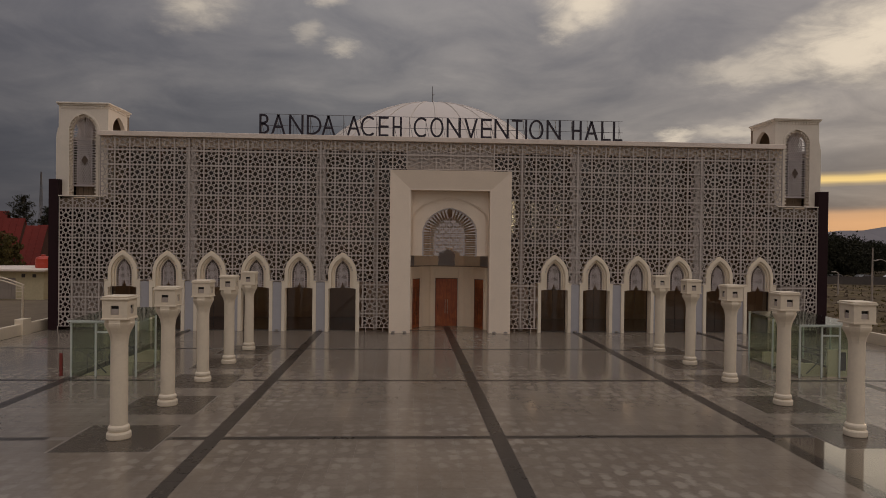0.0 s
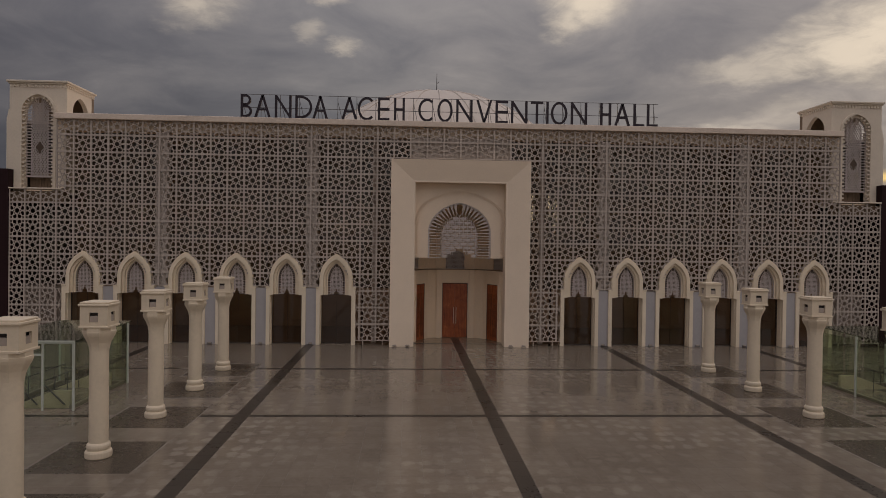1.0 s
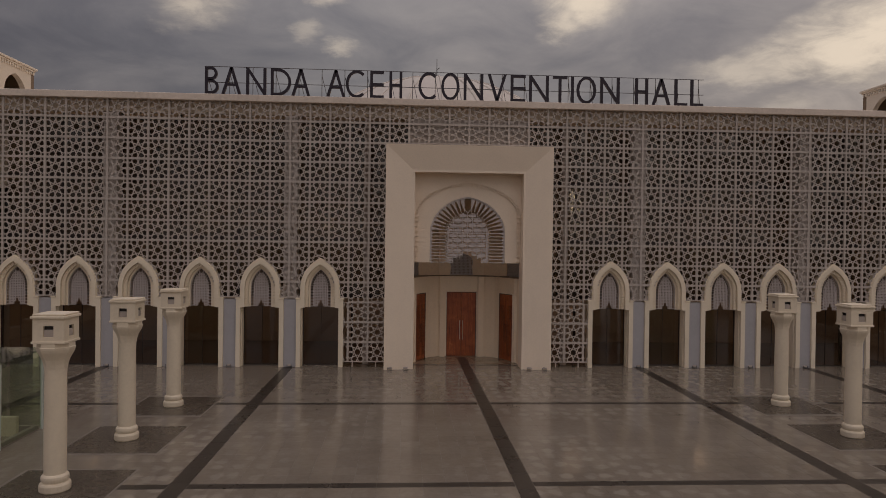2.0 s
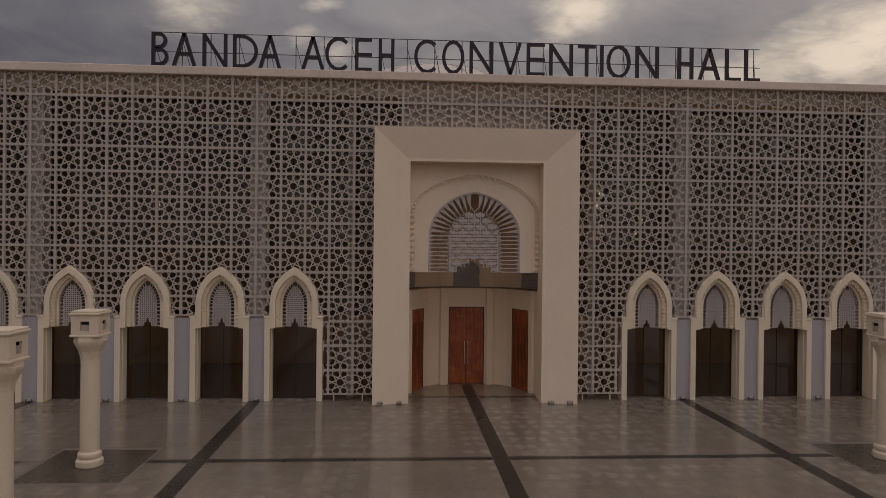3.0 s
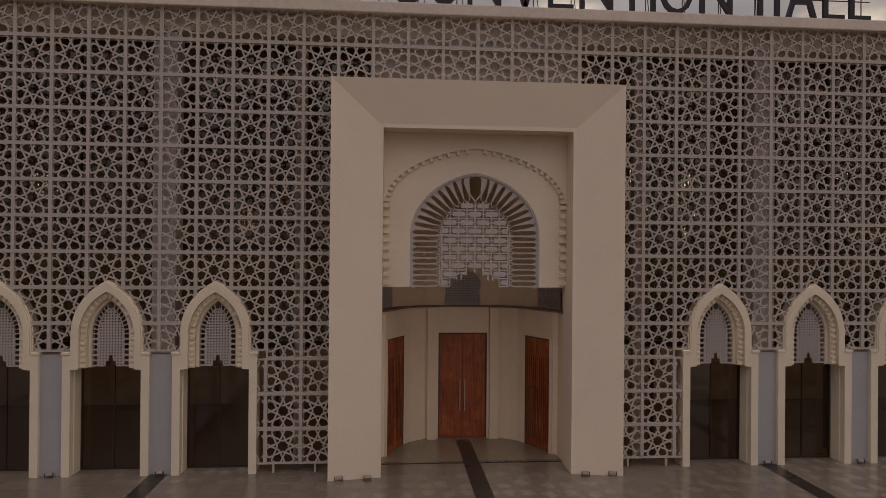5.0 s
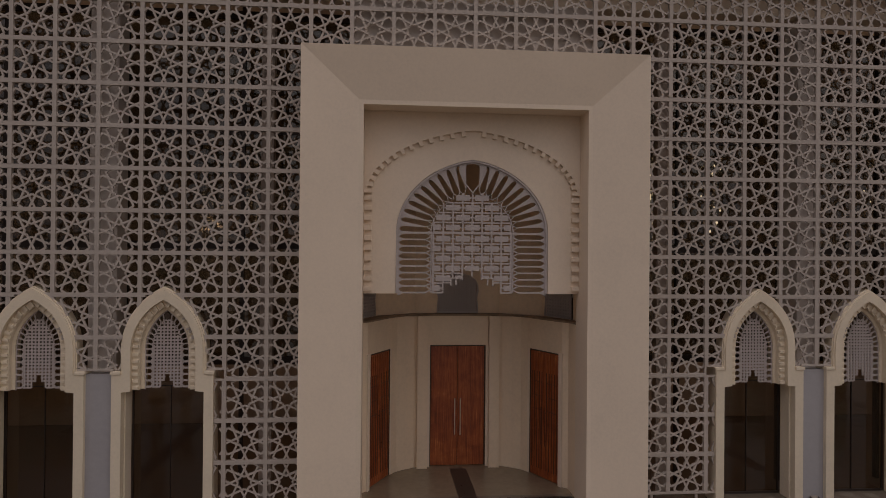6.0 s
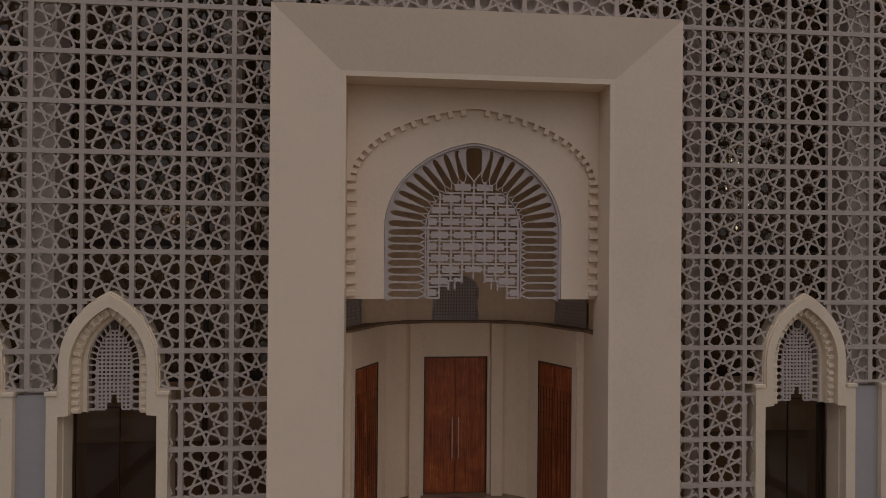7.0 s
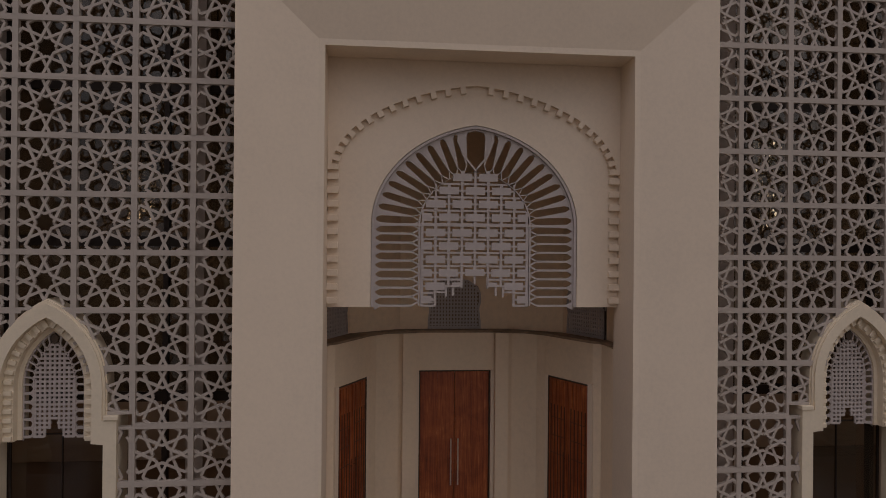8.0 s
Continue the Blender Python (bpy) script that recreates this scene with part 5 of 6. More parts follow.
def letter(ch, x0, x1):
    """One letter of strokes between x0 and x1, from the sign's foot upwards."""
    geo = Geo()
    a, b, t, h = x0, x1, LT, LH
    m_ = (a + b) / 2
    l_, r_ = a + t / 2, b - t / 2

    def line(p, q):
        geo.bar(p, q, t, 0.0, 0.12)

    def curve(cx, cz, rx, rz, a0, a1):
        geo.strip(bow(cx, cz, rx, rz, a0, a1), bow(cx, cz, rx - t, rz - t, a0, a1), 0.003, 0.117)
    if ch in "BDEHLN":
        line((l_, 0), (l_, h))
    if ch == "A":
        line((a + t / 2, 0), (m_, h - 0.02))
        line((b - t / 2, 0), (m_, h - 0.02))
        geo.bar((a + (b - a) * 0.24, h * 0.36), (b - (b - a) * 0.24, h * 0.36), t * 0.9, 0.004, 0.116)
    elif ch == "N":
        line((r_, 0), (r_, h))
        geo.bar((l_, h - 0.04), (r_, 0.04), t, 0.004, 0.116)
    elif ch == "H":
        line((r_, 0), (r_, h))
        geo.bar((a + t, h * 0.50), (b - t, h * 0.50), t, 0.004, 0.116)
    elif ch == "E":
        for z in (t / 2, h * 0.5, h - t / 2):
            geo.bar((a + t, z), (b, z), t, 0.004, 0.116)
    elif ch == "L":
        geo.bar((a + t, t / 2), (b, t / 2), t, 0.004, 0.116)
    elif ch == "T":
        line((m_, 0), (m_, h - t))
        line((a, h - t / 2), (b, h - t / 2))
    elif ch == "I":
        line((m_, 0), (m_, h))
    elif ch == "V":
        line((a + t / 2, h), (m_, 0.02))
        line((b - t / 2, h), (m_, 0.02))
    elif ch == "O":
        curve(m_, h / 2, (b - a) / 2, h / 2 + 0.02, 0, 360)
    elif ch == "C":
        rx = (b - a) * 0.56
        curve(a + rx, h / 2, rx, h / 2 + 0.02, 48, 312)
    elif ch == "D":
        geo.bar((a + t, t / 2), (a + 0.35, t / 2), t, 0.004, 0.116)
        geo.bar((a + t, h - t / 2), (a + 0.35, h - t / 2), t, 0.004, 0.116)
        curve(a + 0.33, h / 2, b - a - 0.33, h / 2, 90, -90)
    elif ch == "B":
        for zc, rz, ex in ((h * 0.755, h * 0.245, 0.06), (h * 0.27, h * 0.27, 0.0)):
            geo.bar((a + t, zc - rz + t / 2), (a + 0.3, zc - rz + t / 2), t, 0.004, 0.116)
            geo.bar((a + t, zc + rz - t / 2), (a + 0.3, zc + rz - t / 2), t, 0.004, 0.116)
            curve(a + 0.29, zc, b - a - 0.29 - ex, rz, 90, -90)
    return geo


for ch, x0, x1 in LETTERS:
    part("letter", letter(ch, x0, x1), SIGN_DARK, sign)
for z in (0.62, 1.42):
    g = Geo()
    g.tube((-13.5, 0.16, z), (12.4, 0.16, z), 0.018, n=6)
    part("rail", g, STEEL, sign)
x = -13.4
while x < 12.4:
    g = Geo()
    g.tube((x, 0.16, 0), (x, 0.16, 1.42), 0.018, n=6)
    g.tube((x, 0.16, 1.1), (x + 0.25, 0.5, 0.0), 0.014, n=6)
    part("strut", g, STEEL, sign)
    x += 1.16


# ---- lantern posts ----
def lantern_post(m):
    p = thing("lantern_post", "white round post with a square pierced lantern head", "lamp post", m, group="rows of lantern posts on the plaza")
    g = Geo()
    g.lathe([(0.35, 0.0), (0.37, 0.03), (0.37, 0.17), (0.35, 0.21), (0.305, 0.225), (0.30, 0.245), (0.32, 0.27), (0.33, 0.33), (0.32, 0.39), (0.285, 0.43), (0.265, 0.44)], 28)
    part("base", g, POST_WHITE, p, smooth=False)
    g = Geo()
    g.lathe([(0.262, 0.44), (0.266, 1.6), (0.255, 2.95), (0.262, 3.13)], 28, caps=False)
    part("shaft", g, POST_WHITE, p, smooth=True)
    g = Geo()
    g.lathe([(0.268, 3.13), (0.283, 3.24), (0.318, 3.36), (0.372, 3.47), (0.418, 3.555), (0.445, 3.63), (0.452, 3.69), (0.435, 3.70), (0.435, 3.80)], 8, phase=math.pi / 8)
    part("capital", g, POST_WHITE, p)
    g = Geo()
    H, z1 = 0.385, 4.43
    g.soft_box(-H - 0.03, H + 0.03, -H - 0.03, H + 0.03, 3.80, 3.86, 0.012)
    part("lantern_floor", g, POST_WHITE, p)
    # four walls with a port each
    for k in range(4):
        g = Geo()
        xa, xb, za, zb = -H, H - 0.06, 3.86, z1
        pa, pb, qa, qb = -0.125, 0.125, 3.97, 4.25
        corners = [(xa, za), (xb, za), (xb, zb), (xa, zb)]
        hole = [(pa, qa), (pb, qa), (pb, qb), (pa, qb)]
        g.strip(corners, hole, -H, -H + 0.06, closed=True)
        part("lantern_wall", g, POST_WHITE, p, m=pose(0, 0, 0, 0, 0, 90 * k))
    g = Geo()
    g.soft_box(-0.43, 0.43, -0.43, 0.43, 4.43, 4.50, 0.018)
    g.soft_box(-0.395, 0.395, -0.395, 0.395, 4.50, 4.55, 0.018)
    part("lid", g, POST_WHITE, p)
    g = Geo()
    g.box(-0.27, 0.27, -0.27, 0.27, 3.862, 4.42)
    part("core", g, LAMP_DARK, p)
    for k in range(4):
        g = Geo()
        g.soft_box(-0.118, 0.118, -0.365, -0.275, 3.972, 4.15, 0.012)
        part("light_housing", g, HOUSING, p, m=pose(0, 0, 0, 0, 0, 90 * k))
    return p


post = lantern_post(pose(-POST_X, POST_Y[0], 0))
for s in (-1, 1):
    for py in POST_Y:
        if (s, py) != (-1, POST_Y[0]):
            copy_thing(post, pose(s * POST_X, py, 0))


# ---- glass stair shelters ----
def stair_shelter(s):
    near = 15.45 if s < 0 else 16.05
    x0, x1 = sorted((s * near, s * (near + (2.9 if s < 0 else 3.1))))
    y0, y1, h0, h1 = -16.1, -11.3, 2.55, 2.70
    d = thing("glass_shelter", "green-tinted glass shelter with pale frame over a stairway", "glass shelter", pose(0, 0, 0), group="glass stair shelters")

    def post_(x, y, h):
        g = Geo()
        g.soft_box(x - 0.04, x + 0.04, y - 0.04, y + 0.04, 0, h, 0.008)
        part("upright", g, ALU, d)
    xs = [x0, x0 + 1.1, x1 - 1.1, x1]
    for x in xs:
        post_(x, y0, h0)
    for x in (x0, x1):
        post_(x, y1, h1)
        post_(x, (y0 + y1) / 2, (h0 + h1) / 2)
    g = Geo()
    g.box(x0, x1, y0 - 0.03, y0 + 0.03, h0 - 0.08, h0)
    g.box(xs[1] + 0.05, xs[2] - 0.05, y0 - 0.03, y0 + 0.03, 2.02, 2.10)
    part("front_beam", g, ALU, d)
    for xa, xb in zip(xs, xs[1:]):
        g = Geo()
        g.face([(xa + 0.05, y0, 0.06), (xb - 0.05, y0, 0.06), (xb - 0.05, y0, h0 - 0.09), (xa + 0.05, y0, h0 - 0.09)])
        part("pane", g, GLASS_GREEN, d, "green-tinted glass").visible_shadow = False
        g = Geo()
        g.face([(xa + 0.05, y1, 0.06), (xb - 0.05, y1, 0.06), (xb - 0.05, y1, h1 - 0.06), (xa + 0.05, y1, h1 - 0.06)])
        part("pane", g, GLASS_GREEN, d, "green-tinted glass").visible_shadow = False
    for x in (x0, x1):
        for k in range(2):
            ya, yb = y0 + (y1 - y0) * k / 2 + 0.05, y0 + (y1 - y0) * (k + 1) / 2 - 0.05
            g = Geo()
            g.face([(x, ya, 0.06), (x, yb, 0.06), (x, yb, h0 - 0.08), (x, ya, h0 - 0.08)])
            part("pane", g, GLASS_GREEN, d, "green-tinted glass").visible_shadow = False
    g = Geo()
    for dz in (0.0, 0.05):
        g.v += [(x0 - 0.12, y0 - 0.15, h0 + dz), (x1 + 0.12, y0 - 0.15, h0 + dz), (x1 + 0.12, y1 + 0.1, h1 + dz), (x0 - 0.12, y1 + 0.1, h1 + dz)]
    g.f += [(3, 2, 1, 0), (4, 5, 6, 7)] + [(i, (i + 1) % 4, 4 + (i + 1) % 4, 4 + i) for i in range(4)]
    part("roof_sheet", g, GLASS_ROOF, d, "pale translucent roof sheet").visible_shadow = False
    # kerb and the rail of the stair inside
    g = Geo()
    g.box(x0 + 0.06, x0 + 0.20, y0 + 0.1, y1 - 0.1, 0, 0.16)
    g.box(x1 - 0.20, x1 - 0.06, y0 + 0.1, y1 - 0.1, 0, 0.16)
    g.box(x0 + 0.20, x1 - 0.20, y1 - 0.24, y1 - 0.1, 0, 0.16)
    part("kerb", g, LAMP_GREY, d)
    g = Geo()
    xm = (x0 + x1) / 2
    for xr in (xm - 0.5, xm + 0.5):
        g.tube((xr - s * 0.45, y0 + 0.4, 0.12), (xr + s * 0.45, y0 + 0.5, 0.95), 0.028)
        g.tube((xr + s * 0.45, y0 + 0.5, 0.95), (xr + s * 0.45, y1 - 0.5, 0.95), 0.025)
        for k in range(5):
            y = y0 + 0.5 + (y1 - y0 - 1.0) * k / 4
            g.tube((xr + s * 0.45, y, 0.0), (xr + s * 0.45, y, 0.95), 0.018)
    part("handrail", g, STEEL, d, "dark stair handrail")
    g = Geo()
    g.soft_box(x0 - 0.12, x1 + 0.12, y0 - 0.19, y0 - 0.15, h0 - 0.01, h0 + 0.06, 0.008)
    part("roof_edge", g, ALU, d)
    # sloping pale cheeks of the stair
    for yc in (y0 + 0.45, y1 - 0.9):
        g = Geo()
        cheek = [(x0 + 0.35, 0.0), (x1 - 0.35, 0.0), (x1 - 0.35, 0.62), (x1 - 1.0, 0.62)]
        g.prism(cheek if s < 0 else [(x0 + x1 - x, z) for x, z in reversed(cheek)], yc, yc + 0.16)
        part("stair_cheek", g, POST_WHITE, d, "sloping pale stair cheek")
    if s > 0:
        # a white panel with a dark box beside the way in
        g = Geo()
        g.soft_box(17.5, 18.5, y0 + 0.06, y0 + 0.14, 0, 1.36, 0.01)
        part("low_panel", g, POST_WHITE, d, "low white panel")
        g = Geo()
        g.soft_box(18.02, 18.40, y0 + 0.01, y0 + 0.055, 0.35, 1.24, 0.008)
        part("meter_box", g, LAMP_DARK, d, "dark metal box")


GLASS_ROOF = glazing("pale_roof_glass", (0.72, 0.77, 0.68), 0.06)
stair_shelter(-1)
stair_shelter(1)
g = Geo()
g.soft_box(-18.98, -18.86, -15.9, -15.8, 0, 1.05, 0.01)
solid("marker_post", g, RED_SIGN, "slim dark red marker post beside the glass shelter", "marker post")


# ---- low walls along the plaza ----
def low_wall(s):
    w = thing("low_wall", "low white plastered wall with square piers along the plaza", "wall", pose(s * 28.45, 0, 0), group="low plaza walls", kind="structure")
    g = Geo()
    g.soft_box(-0.15, 0.15, PLAZA_Y0 + 4, 3.4, -0.1, 0.66, 0.03)
    part("wall_run", g, POST_WHITE, w)
    y = 2.9
    while y > PLAZA_Y0 + 4:
        g = Geo()
        g.soft_box(-0.28, 0.28, y - 0.5, y + 0.5, -0.1, 0.98, 0.03)
        part("pier", g, POST_WHITE, w)
        y -= 4.6


low_wall(-1)
low_wall(1)


# ---- neighbours to the west ----
def flat_house():
    h = thing("annex_house", "low cream-walled house with flat roof and vents", "house", pose(-48.0, 24.0, 0))
    g = Geo()
    g.box(-10, 7.4, 0, 9, -0.1, 2.9)
    part("wall", g, HOUSE_WALL, h)
    g = Geo()
    g.soft_box(-10.6, 7.9, -0.8, 9.4, 2.9, 3.12, 0.03)
    part("roof", g, COPING, h)
    g = Geo()
    g.box(2.0, 4.6, -0.04, 0.0, 0, 2.2)
    sh = part("shutter", g, LAMP_GREY, h, "grey folding shutter")
    for k in range(8):
        g = Geo()
        g.box(2.04 + k * 0.32, 2.30 + k * 0.32, -0.07, -0.041, 0.05, 2.15)
        part("slat", g, LAMP_GREY, sh)
    for x in (0.2, 1.3, 5.2, 6.3):
        g = Geo()
        g.box(x, x + 0.36, -0.03, 0.02, 2.25, 2.6)
        part("vent", g, LAMP_DARK, h)


flat_house()
g = Geo()
g.box(-75, -28.8, -6, 24.5, -0.2, -0.05)
solid("yard", g, YARD, "pale concrete yard behind the low wall", "pavement", "structure")


def tank():
    t = thing("water_tank", "round red plastic water tank on the flat roof", "water tank", pose(-42.2, 27.0, 3.12) @ Matrix.Diagonal((0.85, 0.85, 0.85, 1)))
    g = Geo()
    g.lathe([(0.85, 0), (0.9, 0.08), (0.9, 0.5), (0.92, 0.55), (0.9, 0.6), (0.9, 1.15), (0.7, 1.4), (0.3, 1.52), (0.28, 1.6)], 24)
    part("body", g, TANK_RED, t, smooth=False)
    g = Geo()
    g.lathe([(0.3, 1.6), (0.3, 1.68), (0.05, 1.72)], 16)
    part("lid", g, TANK_RED, t)


tank()


def gable_house(x, y, ridge_w, eave_w, dpt, eave, ridge):
    """A house whose steep roof has its ridge across the view, longer than its eaves."""
    h = thing("red_roofed_house", "house with a tall steep dark red sheet roof", "house", pose(x, y, 0), group="red-roofed houses")
    g = Geo()
    g.box(-eave_w / 2 + 0.5, eave_w / 2 - 0.5, -dpt / 2 + 0.7, dpt / 2 - 0.7, -0.1, eave + 0.1)
    part("wall", g, HOUSE_WALL, h)
    a, b = eave_w / 2, ridge_w / 2
    for s in (-1, 1):
        g = Geo()
        lo = [(-a, s * dpt / 2, eave), (a, s * dpt / 2, eave), (b, 0.0, ridge), (-b, 0.0, ridge)]
        g.v = lo + [(px, py, pz - 0.2) for px, py, pz in lo]
        g.f = [(0, 1, 2, 3), (7, 6, 5, 4)] + [(i, 4 + i, 4 + (i + 1) % 4, (i + 1) % 4) for i in range(4)]
        rf = part("roof", g, ROOF_RED, h)
        n_s = int(eave_w / 0.9)
        for k in range(n_s + 1):
            u = -1 + 2 * k / n_s
            q = Geo()
            q.tube((a * u, s * dpt / 2, eave + 0.03), (b * u, 0, ridge + 0.03), 0.05, n=4)
            part("seam", q, ROOF_RED, rf)
    for s in (-1, 1):
        g = Geo()
        g.v = [(s * a * 0.96, -dpt / 2 + 0.3, eave), (s * a * 0.96, dpt / 2 - 0.3, eave), (s * b * 0.96, 0, ridge - 0.3)]
        g.f = [(0, 1, 2)]
        g.v += [(px - s * 0.2, py, pz) for px, py, pz in g.v]
        g.f += [(5, 4, 3), (0, 1, 4, 3), (1, 2, 5, 4), (2, 0, 3, 5)]
        part("gable", g, GABLE, h)


gable_house(-55.15, 50.0, 2.9, 2.9, 5.6, 2.3, 8.1)
gable_house(-62.7, 58.0, 3.0, 3.0, 6.2, 2.6, 9.35)
gable_house(-71.2, 66.0, 6.0, 6.0, 7.0, 3.0, 10.7)
gable_house(-61.0, 66.0, 5.0, 5.0, 6.0, 2.6, 8.5)


def carport():
    c = thing("carport", "white steel post with a curved canopy rib", "carport", pose(-32.4, 5.4, -0.05))
    g = Geo()
    g.tube((0, 0, 0), (0, 0, 2.75), 0.075, n=10)
    part("post", g, POST_WHITE, c)
    for off in (0.0, 0.45):
        g = Geo()
        pts = [(0.1 - 3.4 * i / 14, 0.0, 2.55 + off * 0.5 + 0.75 * math.sin(math.pi * i / 14 * 0.55)) for i in range(15)]
        for a, b in zip(pts, pts[1:]):
            g.tube(a, b, 0.055, n=6)
        part("rib", g, POST_WHITE, c)
    g = Geo()
    for i in range(4):
        z = 1.75 + 0.26 * i
        g.tube((-0.5, 0, z), (0, 0, z), 0.025, n=6)
    g.tube((-0.5, 0, 1.7), (-0.5, 0, 2.9), 0.025, n=6)
    part("ladder_frame", g, POST_WHITE, c)


carport()


# ---- trees ----
def tree(x, y, h, spread, material, label, seed, drooping=False, n_clumps=46, leaves=60):
    rnd = random.Random(seed)
    t = thing("tree", label, "tree", pose(x, y, -0.1))
    g = Geo()
    g.tube((0, 0, 0), (0.1, 0, h * 0.45), 0.03 * h * 0.8, 0.02 * h * 0.7, 9)
    g.tube((0.1, 0, h * 0.45), (0, 0.1, h * 0.9), 0.02 * h * 0.7, 0.04, 8)
    tips = []
    for k in range(9):
        a, e = rnd.uniform(0, 6.28), rnd.uniform(0.25, 0.95)
        z0 = h * rnd.uniform(0.3, 0.7)
        L = spread * rnd.uniform(0.5, 0.95)
        tip = (L * math.cos(a), L * math.sin(a), min(h * 0.93, z0 + L * e))
        g.tube((0.05, 0, z0), tip, 0.012 * h, 0.03, 6)
        tips.append(tip)
    part("trunk", g, BARK, t)
    g = Geo()
    for c in range(n_clumps):
        if c < len(tips):
            cx, cy, cz = tips[c]
        else:
            a, r = rnd.uniform(0, 6.28), spread * math.sqrt(rnd.random())
            cx, cy = r * math.cos(a), r * math.sin(a)
            top = h * (1 - 0.35 * (r / spread) ** 2)
            cz = rnd.uniform(h * 0.22, top) if not drooping else rnd.uniform(h * 0.25, top)
        rr = spread * rnd.uniform(0.14, 0.28)
        cz = min(cz, h - rr * 0.9)
        for q in range(leaves):
            u = Vector((rnd.gauss(0, 1), rnd.gauss(0, 1), rnd.gauss(0, 0.8))).normalized() * rr * rnd.random() ** 0.6
            p = Vector((cx, cy, cz)) + u
            s = h * rnd.uniform(0.012, 0.028)
            rot = Euler((rnd.uniform(0, 6.28), rnd.uniform(0, 6.28), rnd.uniform(0, 6.28))).to_matrix()
            g.face([p + rot @ Vector(v) * s for v in ((-1, -0.5, 0), (0.2, -0.7, 0.15), (1, 0.0, 0), (0.1, 0.7, 0.15))])
    part("crown", g, material, t)




def feathery_tree(x, y, h, spread, label, seed):
    """A slim tree of upswept boughs hung with fine needles."""
    rnd = random.Random(seed)
    t = thing("tree", label, "tree", pose(x, y, -0.1), group="feathery trees")
    trunk, needles = Geo(), Geo()
    trunk.tube((0, 0, 0), (0.1, 0, h * 0.6), 0.2, 0.12, 8)
    trunk.tube((0.1, 0, h * 0.6), (0.2, 0.1, h * 0.97), 0.12, 0.03, 6)
    for k in range(64):
        z0 = h * (0.30 + 0.66 * k / 64)
        a = rnd.uniform(0, 6.28)
        reach = spread * (1.0 - 0.85 * (z0 / h - 0.3) / 0.7) * rnd.uniform(0.55, 1.1)
        tip = Vector((reach * math.cos(a), reach * math.sin(a), z0 + reach * rnd.uniform(0.3, 0.9)))
        root = Vector((0.1, 0, z0))
        trunk.tube(root, tip, 0.05, 0.015, 5)
        for q in range(60):
            p = root.lerp(tip, rnd.uniform(0.15, 1.0)) + Vector((rnd.gauss(0, 0.16), rnd.gauss(0, 0.16), rnd.gauss(0, 0.12)))
            d_ = Vector((rnd.gauss(0, 0.5), rnd.gauss(0, 0.5), rnd.uniform(-0.3, 1.0))).normalized() * rnd.uniform(0.2, 0.5)
            side_ = d_.cross(Vector((rnd.gauss(0, 1), rnd.gauss(0, 1), 0.3))).normalized() * 0.035
            needles.face([p - side_, p + d_ * 0.5 - side_ * 1.3, p + d_, p + d_ * 0.5 + side_ * 1.3, p + side_])
    part("trunk", trunk, BARK, t)
    part("crown", needles, LEAF, t)


feathery_tree(-66, 66, 13.6, 4.4, "tall dark feathery tree behind the red roofs", 3)
feathery_tree(-65, 72, 12.0, 3.6, "smaller dark feathery tree behind the red roofs", 4)
tree(-51.3, 34.5, 7.7, 2.5, LEAF_OLIVE, "olive-leaved tree beside the red roofs", 5, False, 80, 110)
for i, (x, y, h, sp) in enumerate(((76, 76, 9.4, 6.2), (83, 80, 8.4, 4.2), (70, 84, 10.4, 6.2), (93, 90, 8.3, 5.0), (105, 102, 8.2, 6.0), (84, 104, 9.4, 7.0), (119, 114, 7.2, 6.6), (134, 126, 7.2, 7.0), (99, 120, 6.6, 7.0))):
    tree(x, y, h, sp, LEAF, "broad dense dark-leaved tree beyond the boundary wall", 20 + i, False, 220, 90)

# ---- the east side: rubble field, far wall, lamps, parked cars, hill ----
rnd = random.Random(11)
g = Geo()
for i in range(900):
    x, y = rnd.uniform(30, 95), rnd.uniform(2, 64)
    s = rnd.uniform(0.06, 0.34)
    rot = pose(x, y, -0.08 + s * 0.2, rnd.uniform(0, 40), rnd.uniform(0, 40), rnd.uniform(0, 360))
    g.box(-s, s, -s * 0.7, s * 0.7, -s * 0.35, s * 0.35, rot)
solid("rubble", g, RUBBLE, "pale broken stone scattered over the earth", "rubble", "stuff")
g = Geo()
for i in range(1100):
    x, y = rnd.uniform(29.5, 90), rnd.uniform(2, 64)
    if noise.noise((x * 0.12, y * 0.12, 2.0)) < -0.05:
        continue
    for q in range(5):
        a, l = rnd.uniform(0, 6.28), rnd.uniform(0.10, 0.30)
        bx_, by_ = x + rnd.gauss(0, 0.15), y + rnd.gauss(0, 0.15)
        dx_, dy_ = math.cos(a) * 0.09, math.sin(a) * 0.09
        g.face([(bx_ - dx_, by_ - dy_, -0.09), (bx_ + dx_, by_ + dy_, -0.09), (bx_ + dx_ * 4 * l, by_ + dy_ * 4 * l, -0.08 + l)])
solid("dry_grass", g, LEAF_OLIVE, "tufts of dry grass over the rubble field", "grass", "stuff")
g = Geo()
g.box(36, 240, 66.0, 66.3, -0.1, 1.3)
solid("far_wall", g, ASPHALT_PALE, "long low pale boundary wall beyond the rubble", "wall", "structure")
g = Geo()
g.box(28.5, 260, 67.0, 75.5, -0.09, -0.06)
solid("road", g, ASPHALT, "asphalt road beyond the boundary wall", "road", "structure")


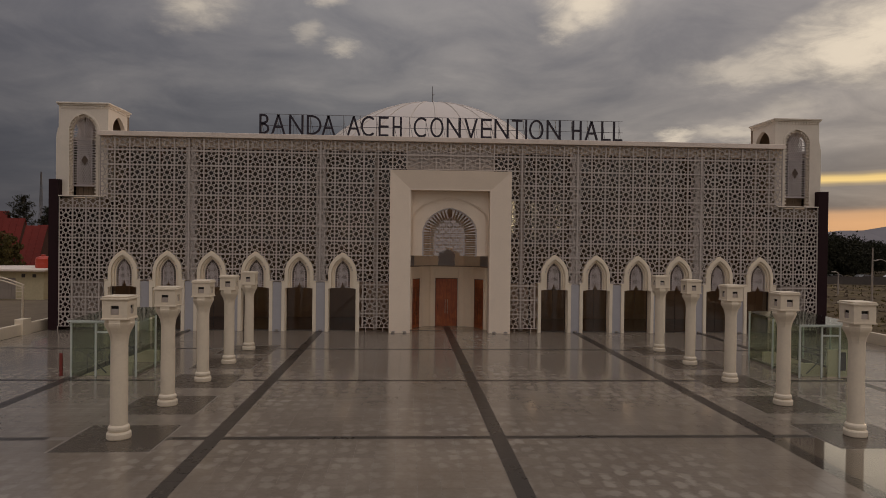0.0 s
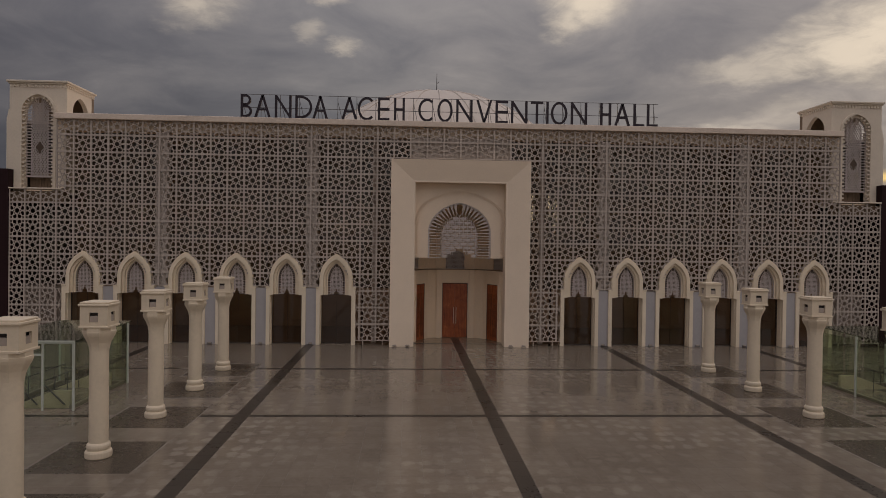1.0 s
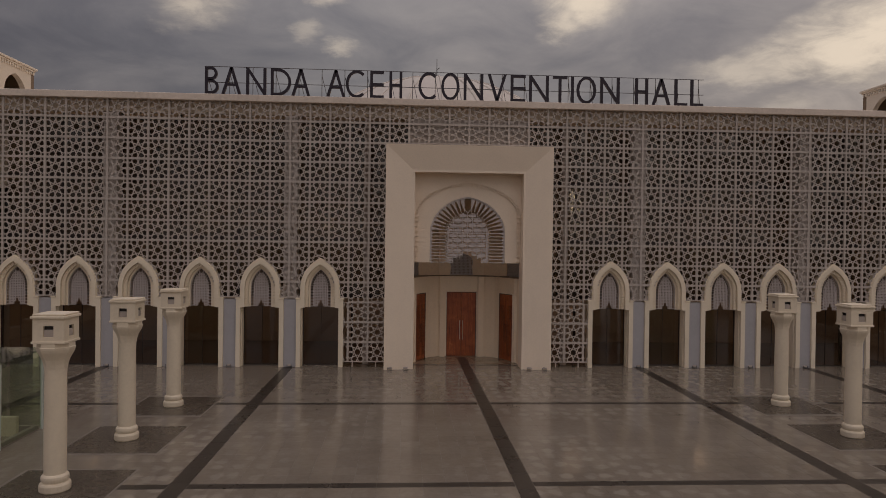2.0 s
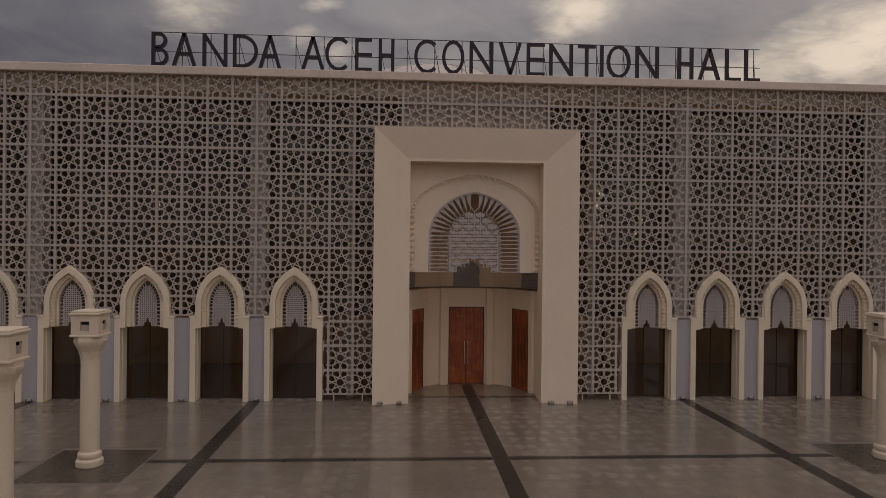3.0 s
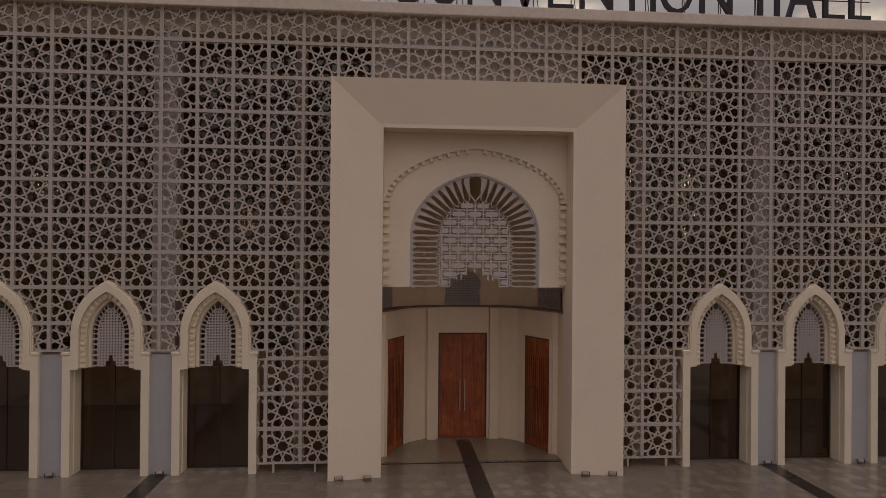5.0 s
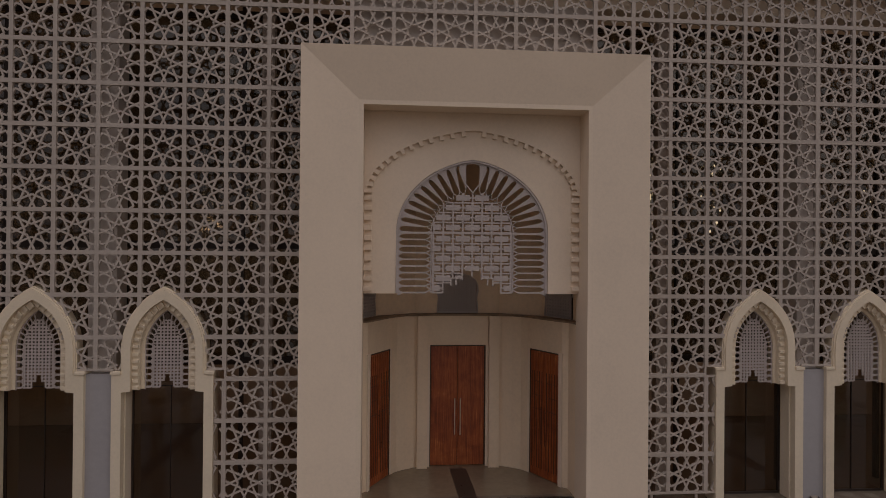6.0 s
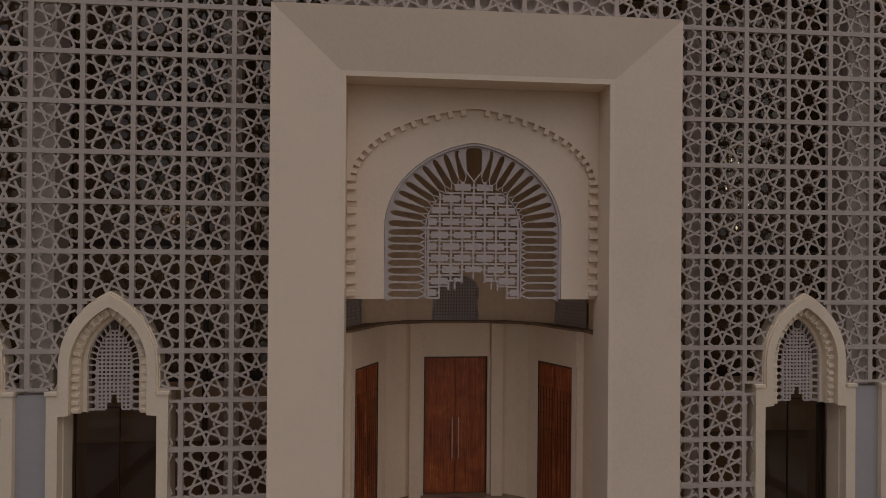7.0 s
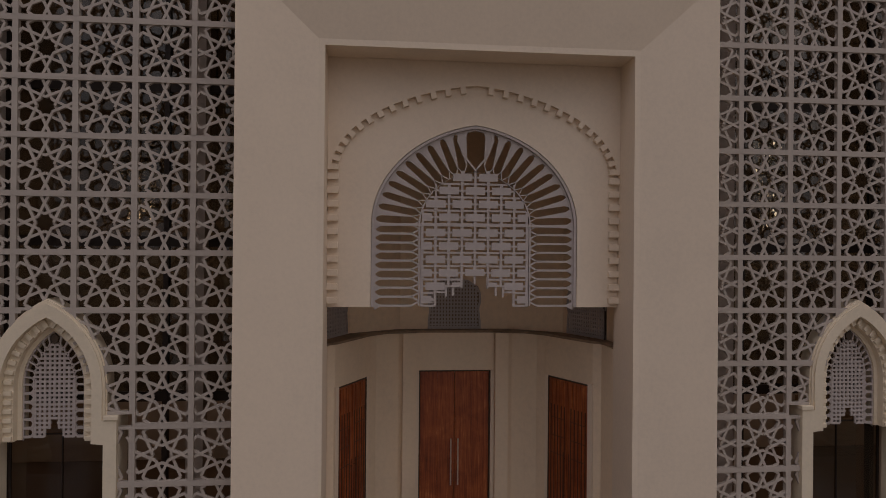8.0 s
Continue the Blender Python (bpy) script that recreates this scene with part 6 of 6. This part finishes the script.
def street_lamp(x, y, h, arms, reach=2.0):
    l = thing("street_lamp", "grey steel street lamp with curved arms", "street lamp", pose(x, y, -0.1), group="street lamps")
    g = Geo()
    g.tube((0, 0, 0), (0, 0, h), 0.13, 0.07, 10)
    part("pole", g, LAMP_GREY, l)
    for s in arms:
        g = Geo()
        pts = [(s * reach * i / 8, 0, h - 0.15 * reach + 0.4 * reach * math.sin(math.pi * i / 8 * 0.7)) for i in range(9)]
        for a, b in zip(pts, pts[1:]):
            g.tube(a, b, 0.05, n=6)
        part("arm", g, LAMP_GREY, l)
        g = Geo()
        zh = h - 0.15 * reach + 0.4 * reach * math.sin(0.7 * math.pi)
        g.soft_box(s * reach - 0.3, s * reach + 0.3, -0.12, 0.12, zh - 0.06, zh + 0.06, 0.03)
        part("lamp_head", g, LAMP_GREY, l)


street_lamp(52.0, 28.8, 6.5, ())
street_lamp(55.6, 30.5, 4.6, (-1, 1))
street_lamp(56.3, 41.5, 3.0, (-1,), 0.7)


def parked_car(x, y, rz):
    c = thing("car", "small pale car parked along the far road", "car", pose(x, y, -0.06, 0, 0, rz), group="parked cars")
    g = Geo()
    side_l = [(-2.1, 0.35), (2.1, 0.35), (2.15, 0.75), (1.1, 0.95), (0.5, 1.45), (-1.2, 1.48), (-1.95, 0.95), (-2.15, 0.8)]
    g.prism(side_l, -0.85, 0.85)
    part("body", g, CAR_WHITE, c)
    for sx_ in (-1.3, 1.3):
        for sy_ in (-0.86, 0.72):
            g = Geo()
            g.tube((sx_, sy_, 0.32), (sx_, sy_ + 0.16, 0.32), 0.32, n=14)
            part("wheel", g, RUBBER, c)
    g = Geo()
    g.prism([(0.95, 0.97), (0.45, 1.40), (-1.1, 1.42), (-1.7, 0.97)], -0.856, 0.856)
    part("window_band", g, LAMP_DARK, c)


for i, x in enumerate((48, 54.5, 60, 66, 71.5, 77)):
    parked_car(x + 22, 72.2 + (i % 2) * 0.4, 3 * (i % 3))

g = Geo()
n = len(g.v)
ridge_line = []
for i in range(41):
    a = i / 40
    x = 500 + 1100 * a
    z = 66 * math.sin(math.pi * min(1, a * 1.1)) ** 0.7 + 8 * noise.noise((a * 9, 1.3, 0)) + 5 * noise.noise((a * 23, 4.3, 0))
    ridge_line.append((x, 900 - 300 * a, max(2.0, z)))
for x, y, z in ridge_line:
    g.v += [(x, y - 120, -0.5), (x, y, z), (x + 30, y + 160, -0.5)]
for i in range(40):
    for k in (0, 1):
        g.f.append((3 * i + k, 3 * i + 3 + k, 3 * i + 4 + k, 3 * i + 1 + k))
solid("backdrop_hill", g, HILL, "low blue-grey hill on the horizon", "hill", "structure")

# lattice mast far to the west
mast = thing("radio_mast", "thin far-off steel lattice mast", "mast", pose(-118, 170, 0) @ Matrix.Diagonal((0.7, 0.7, 1.03, 1)))
g = Geo()
for k in range(12):
    z0, z1 = k * 2.2, (k + 1) * 2.2
    w0, w1 = 1.0 - 0.07 * k, 1.0 - 0.07 * (k + 1)
    for sx_, sy_ in ((-1, -1), (1, -1), (1, 1), (-1, 1)):
        g.tube((sx_ * w0, sy_ * w0, z0), (sx_ * w1, sy_ * w1, z1), 0.09, n=4)
        g.tube((sx_ * w0, sy_ * w0, z0), (-sy_ * w1, sx_ * w1, z1), 0.05, n=4)
part("tower_frame", g, STEEL, mast)

# ---- paving tiles: singly in the middle of the plaza, joined beyond ----
tiles_x = []
edges_x = [-PLAZA_X] + BANDS_X + [PLAZA_X]
for x0, x1 in zip(edges_x, edges_x[1:]):
    a = x0 + (BW / 2 if x0 in BANDS_X else 0)
    b = x1 - (BW / 2 if x1 in BANDS_X else 0)
    k = max(1, round((b - a) / 0.614))
    tiles_x += [(a + (b - a) * (i + 0.5) / k, (b - a) / k) for i in range(k)]
tiles_y = []
edges_y = [0.9] + BANDS_Y + [PLAZA_Y0]
for y0, y1 in zip(edges_y, edges_y[1:]):
    a = y0 - (BY / 2 if y0 in BANDS_Y else 0)
    b = y1 + (BY / 2 if y1 in BANDS_Y else 0)
    k = max(1, round((a - b) / 0.62))
    tiles_y += [(a - (a - b) * (i + 0.5) / k, (a - b) / k) for i in range(k)]
rest = Geo()
tile_meshes = {}
count = 0
for tx, tw in tiles_x:
    for ty, td in tiles_y:
        if any(abs(abs(tx) - POST_X) < 1.46 and abs(ty - py) < 1.47 for py in POST_Y):
            continue
        if abs(tx) < 9.15 and -14.5 < ty < -7.8 and count < 300:
            key = (round(tw, 3), round(td, 3))
            if key not in tile_meshes:
                tile_meshes[key] = mesh_of("floor_tile", tile_geo(tw - 0.004, td - 0.004, 0.003, 0.002), TILE)
            part("floor_tile", tile_meshes[key], None, floor, m=pose(tx, ty, 0))
            count += 1
            continue
        t0 = tile_geo(tw - 0.004, td - 0.004, 0.003, 0.002)
        n = len(rest.v)
        rest.v += [(x + tx, y + ty, z) for x, y, z in t0.v]
        rest.f += [tuple(n + i for i in q) for q in t0.f]
ob = part("floor_tiles", rest, TILE, floor, "grey granite tiles")
ob["kind"] = "stuff"
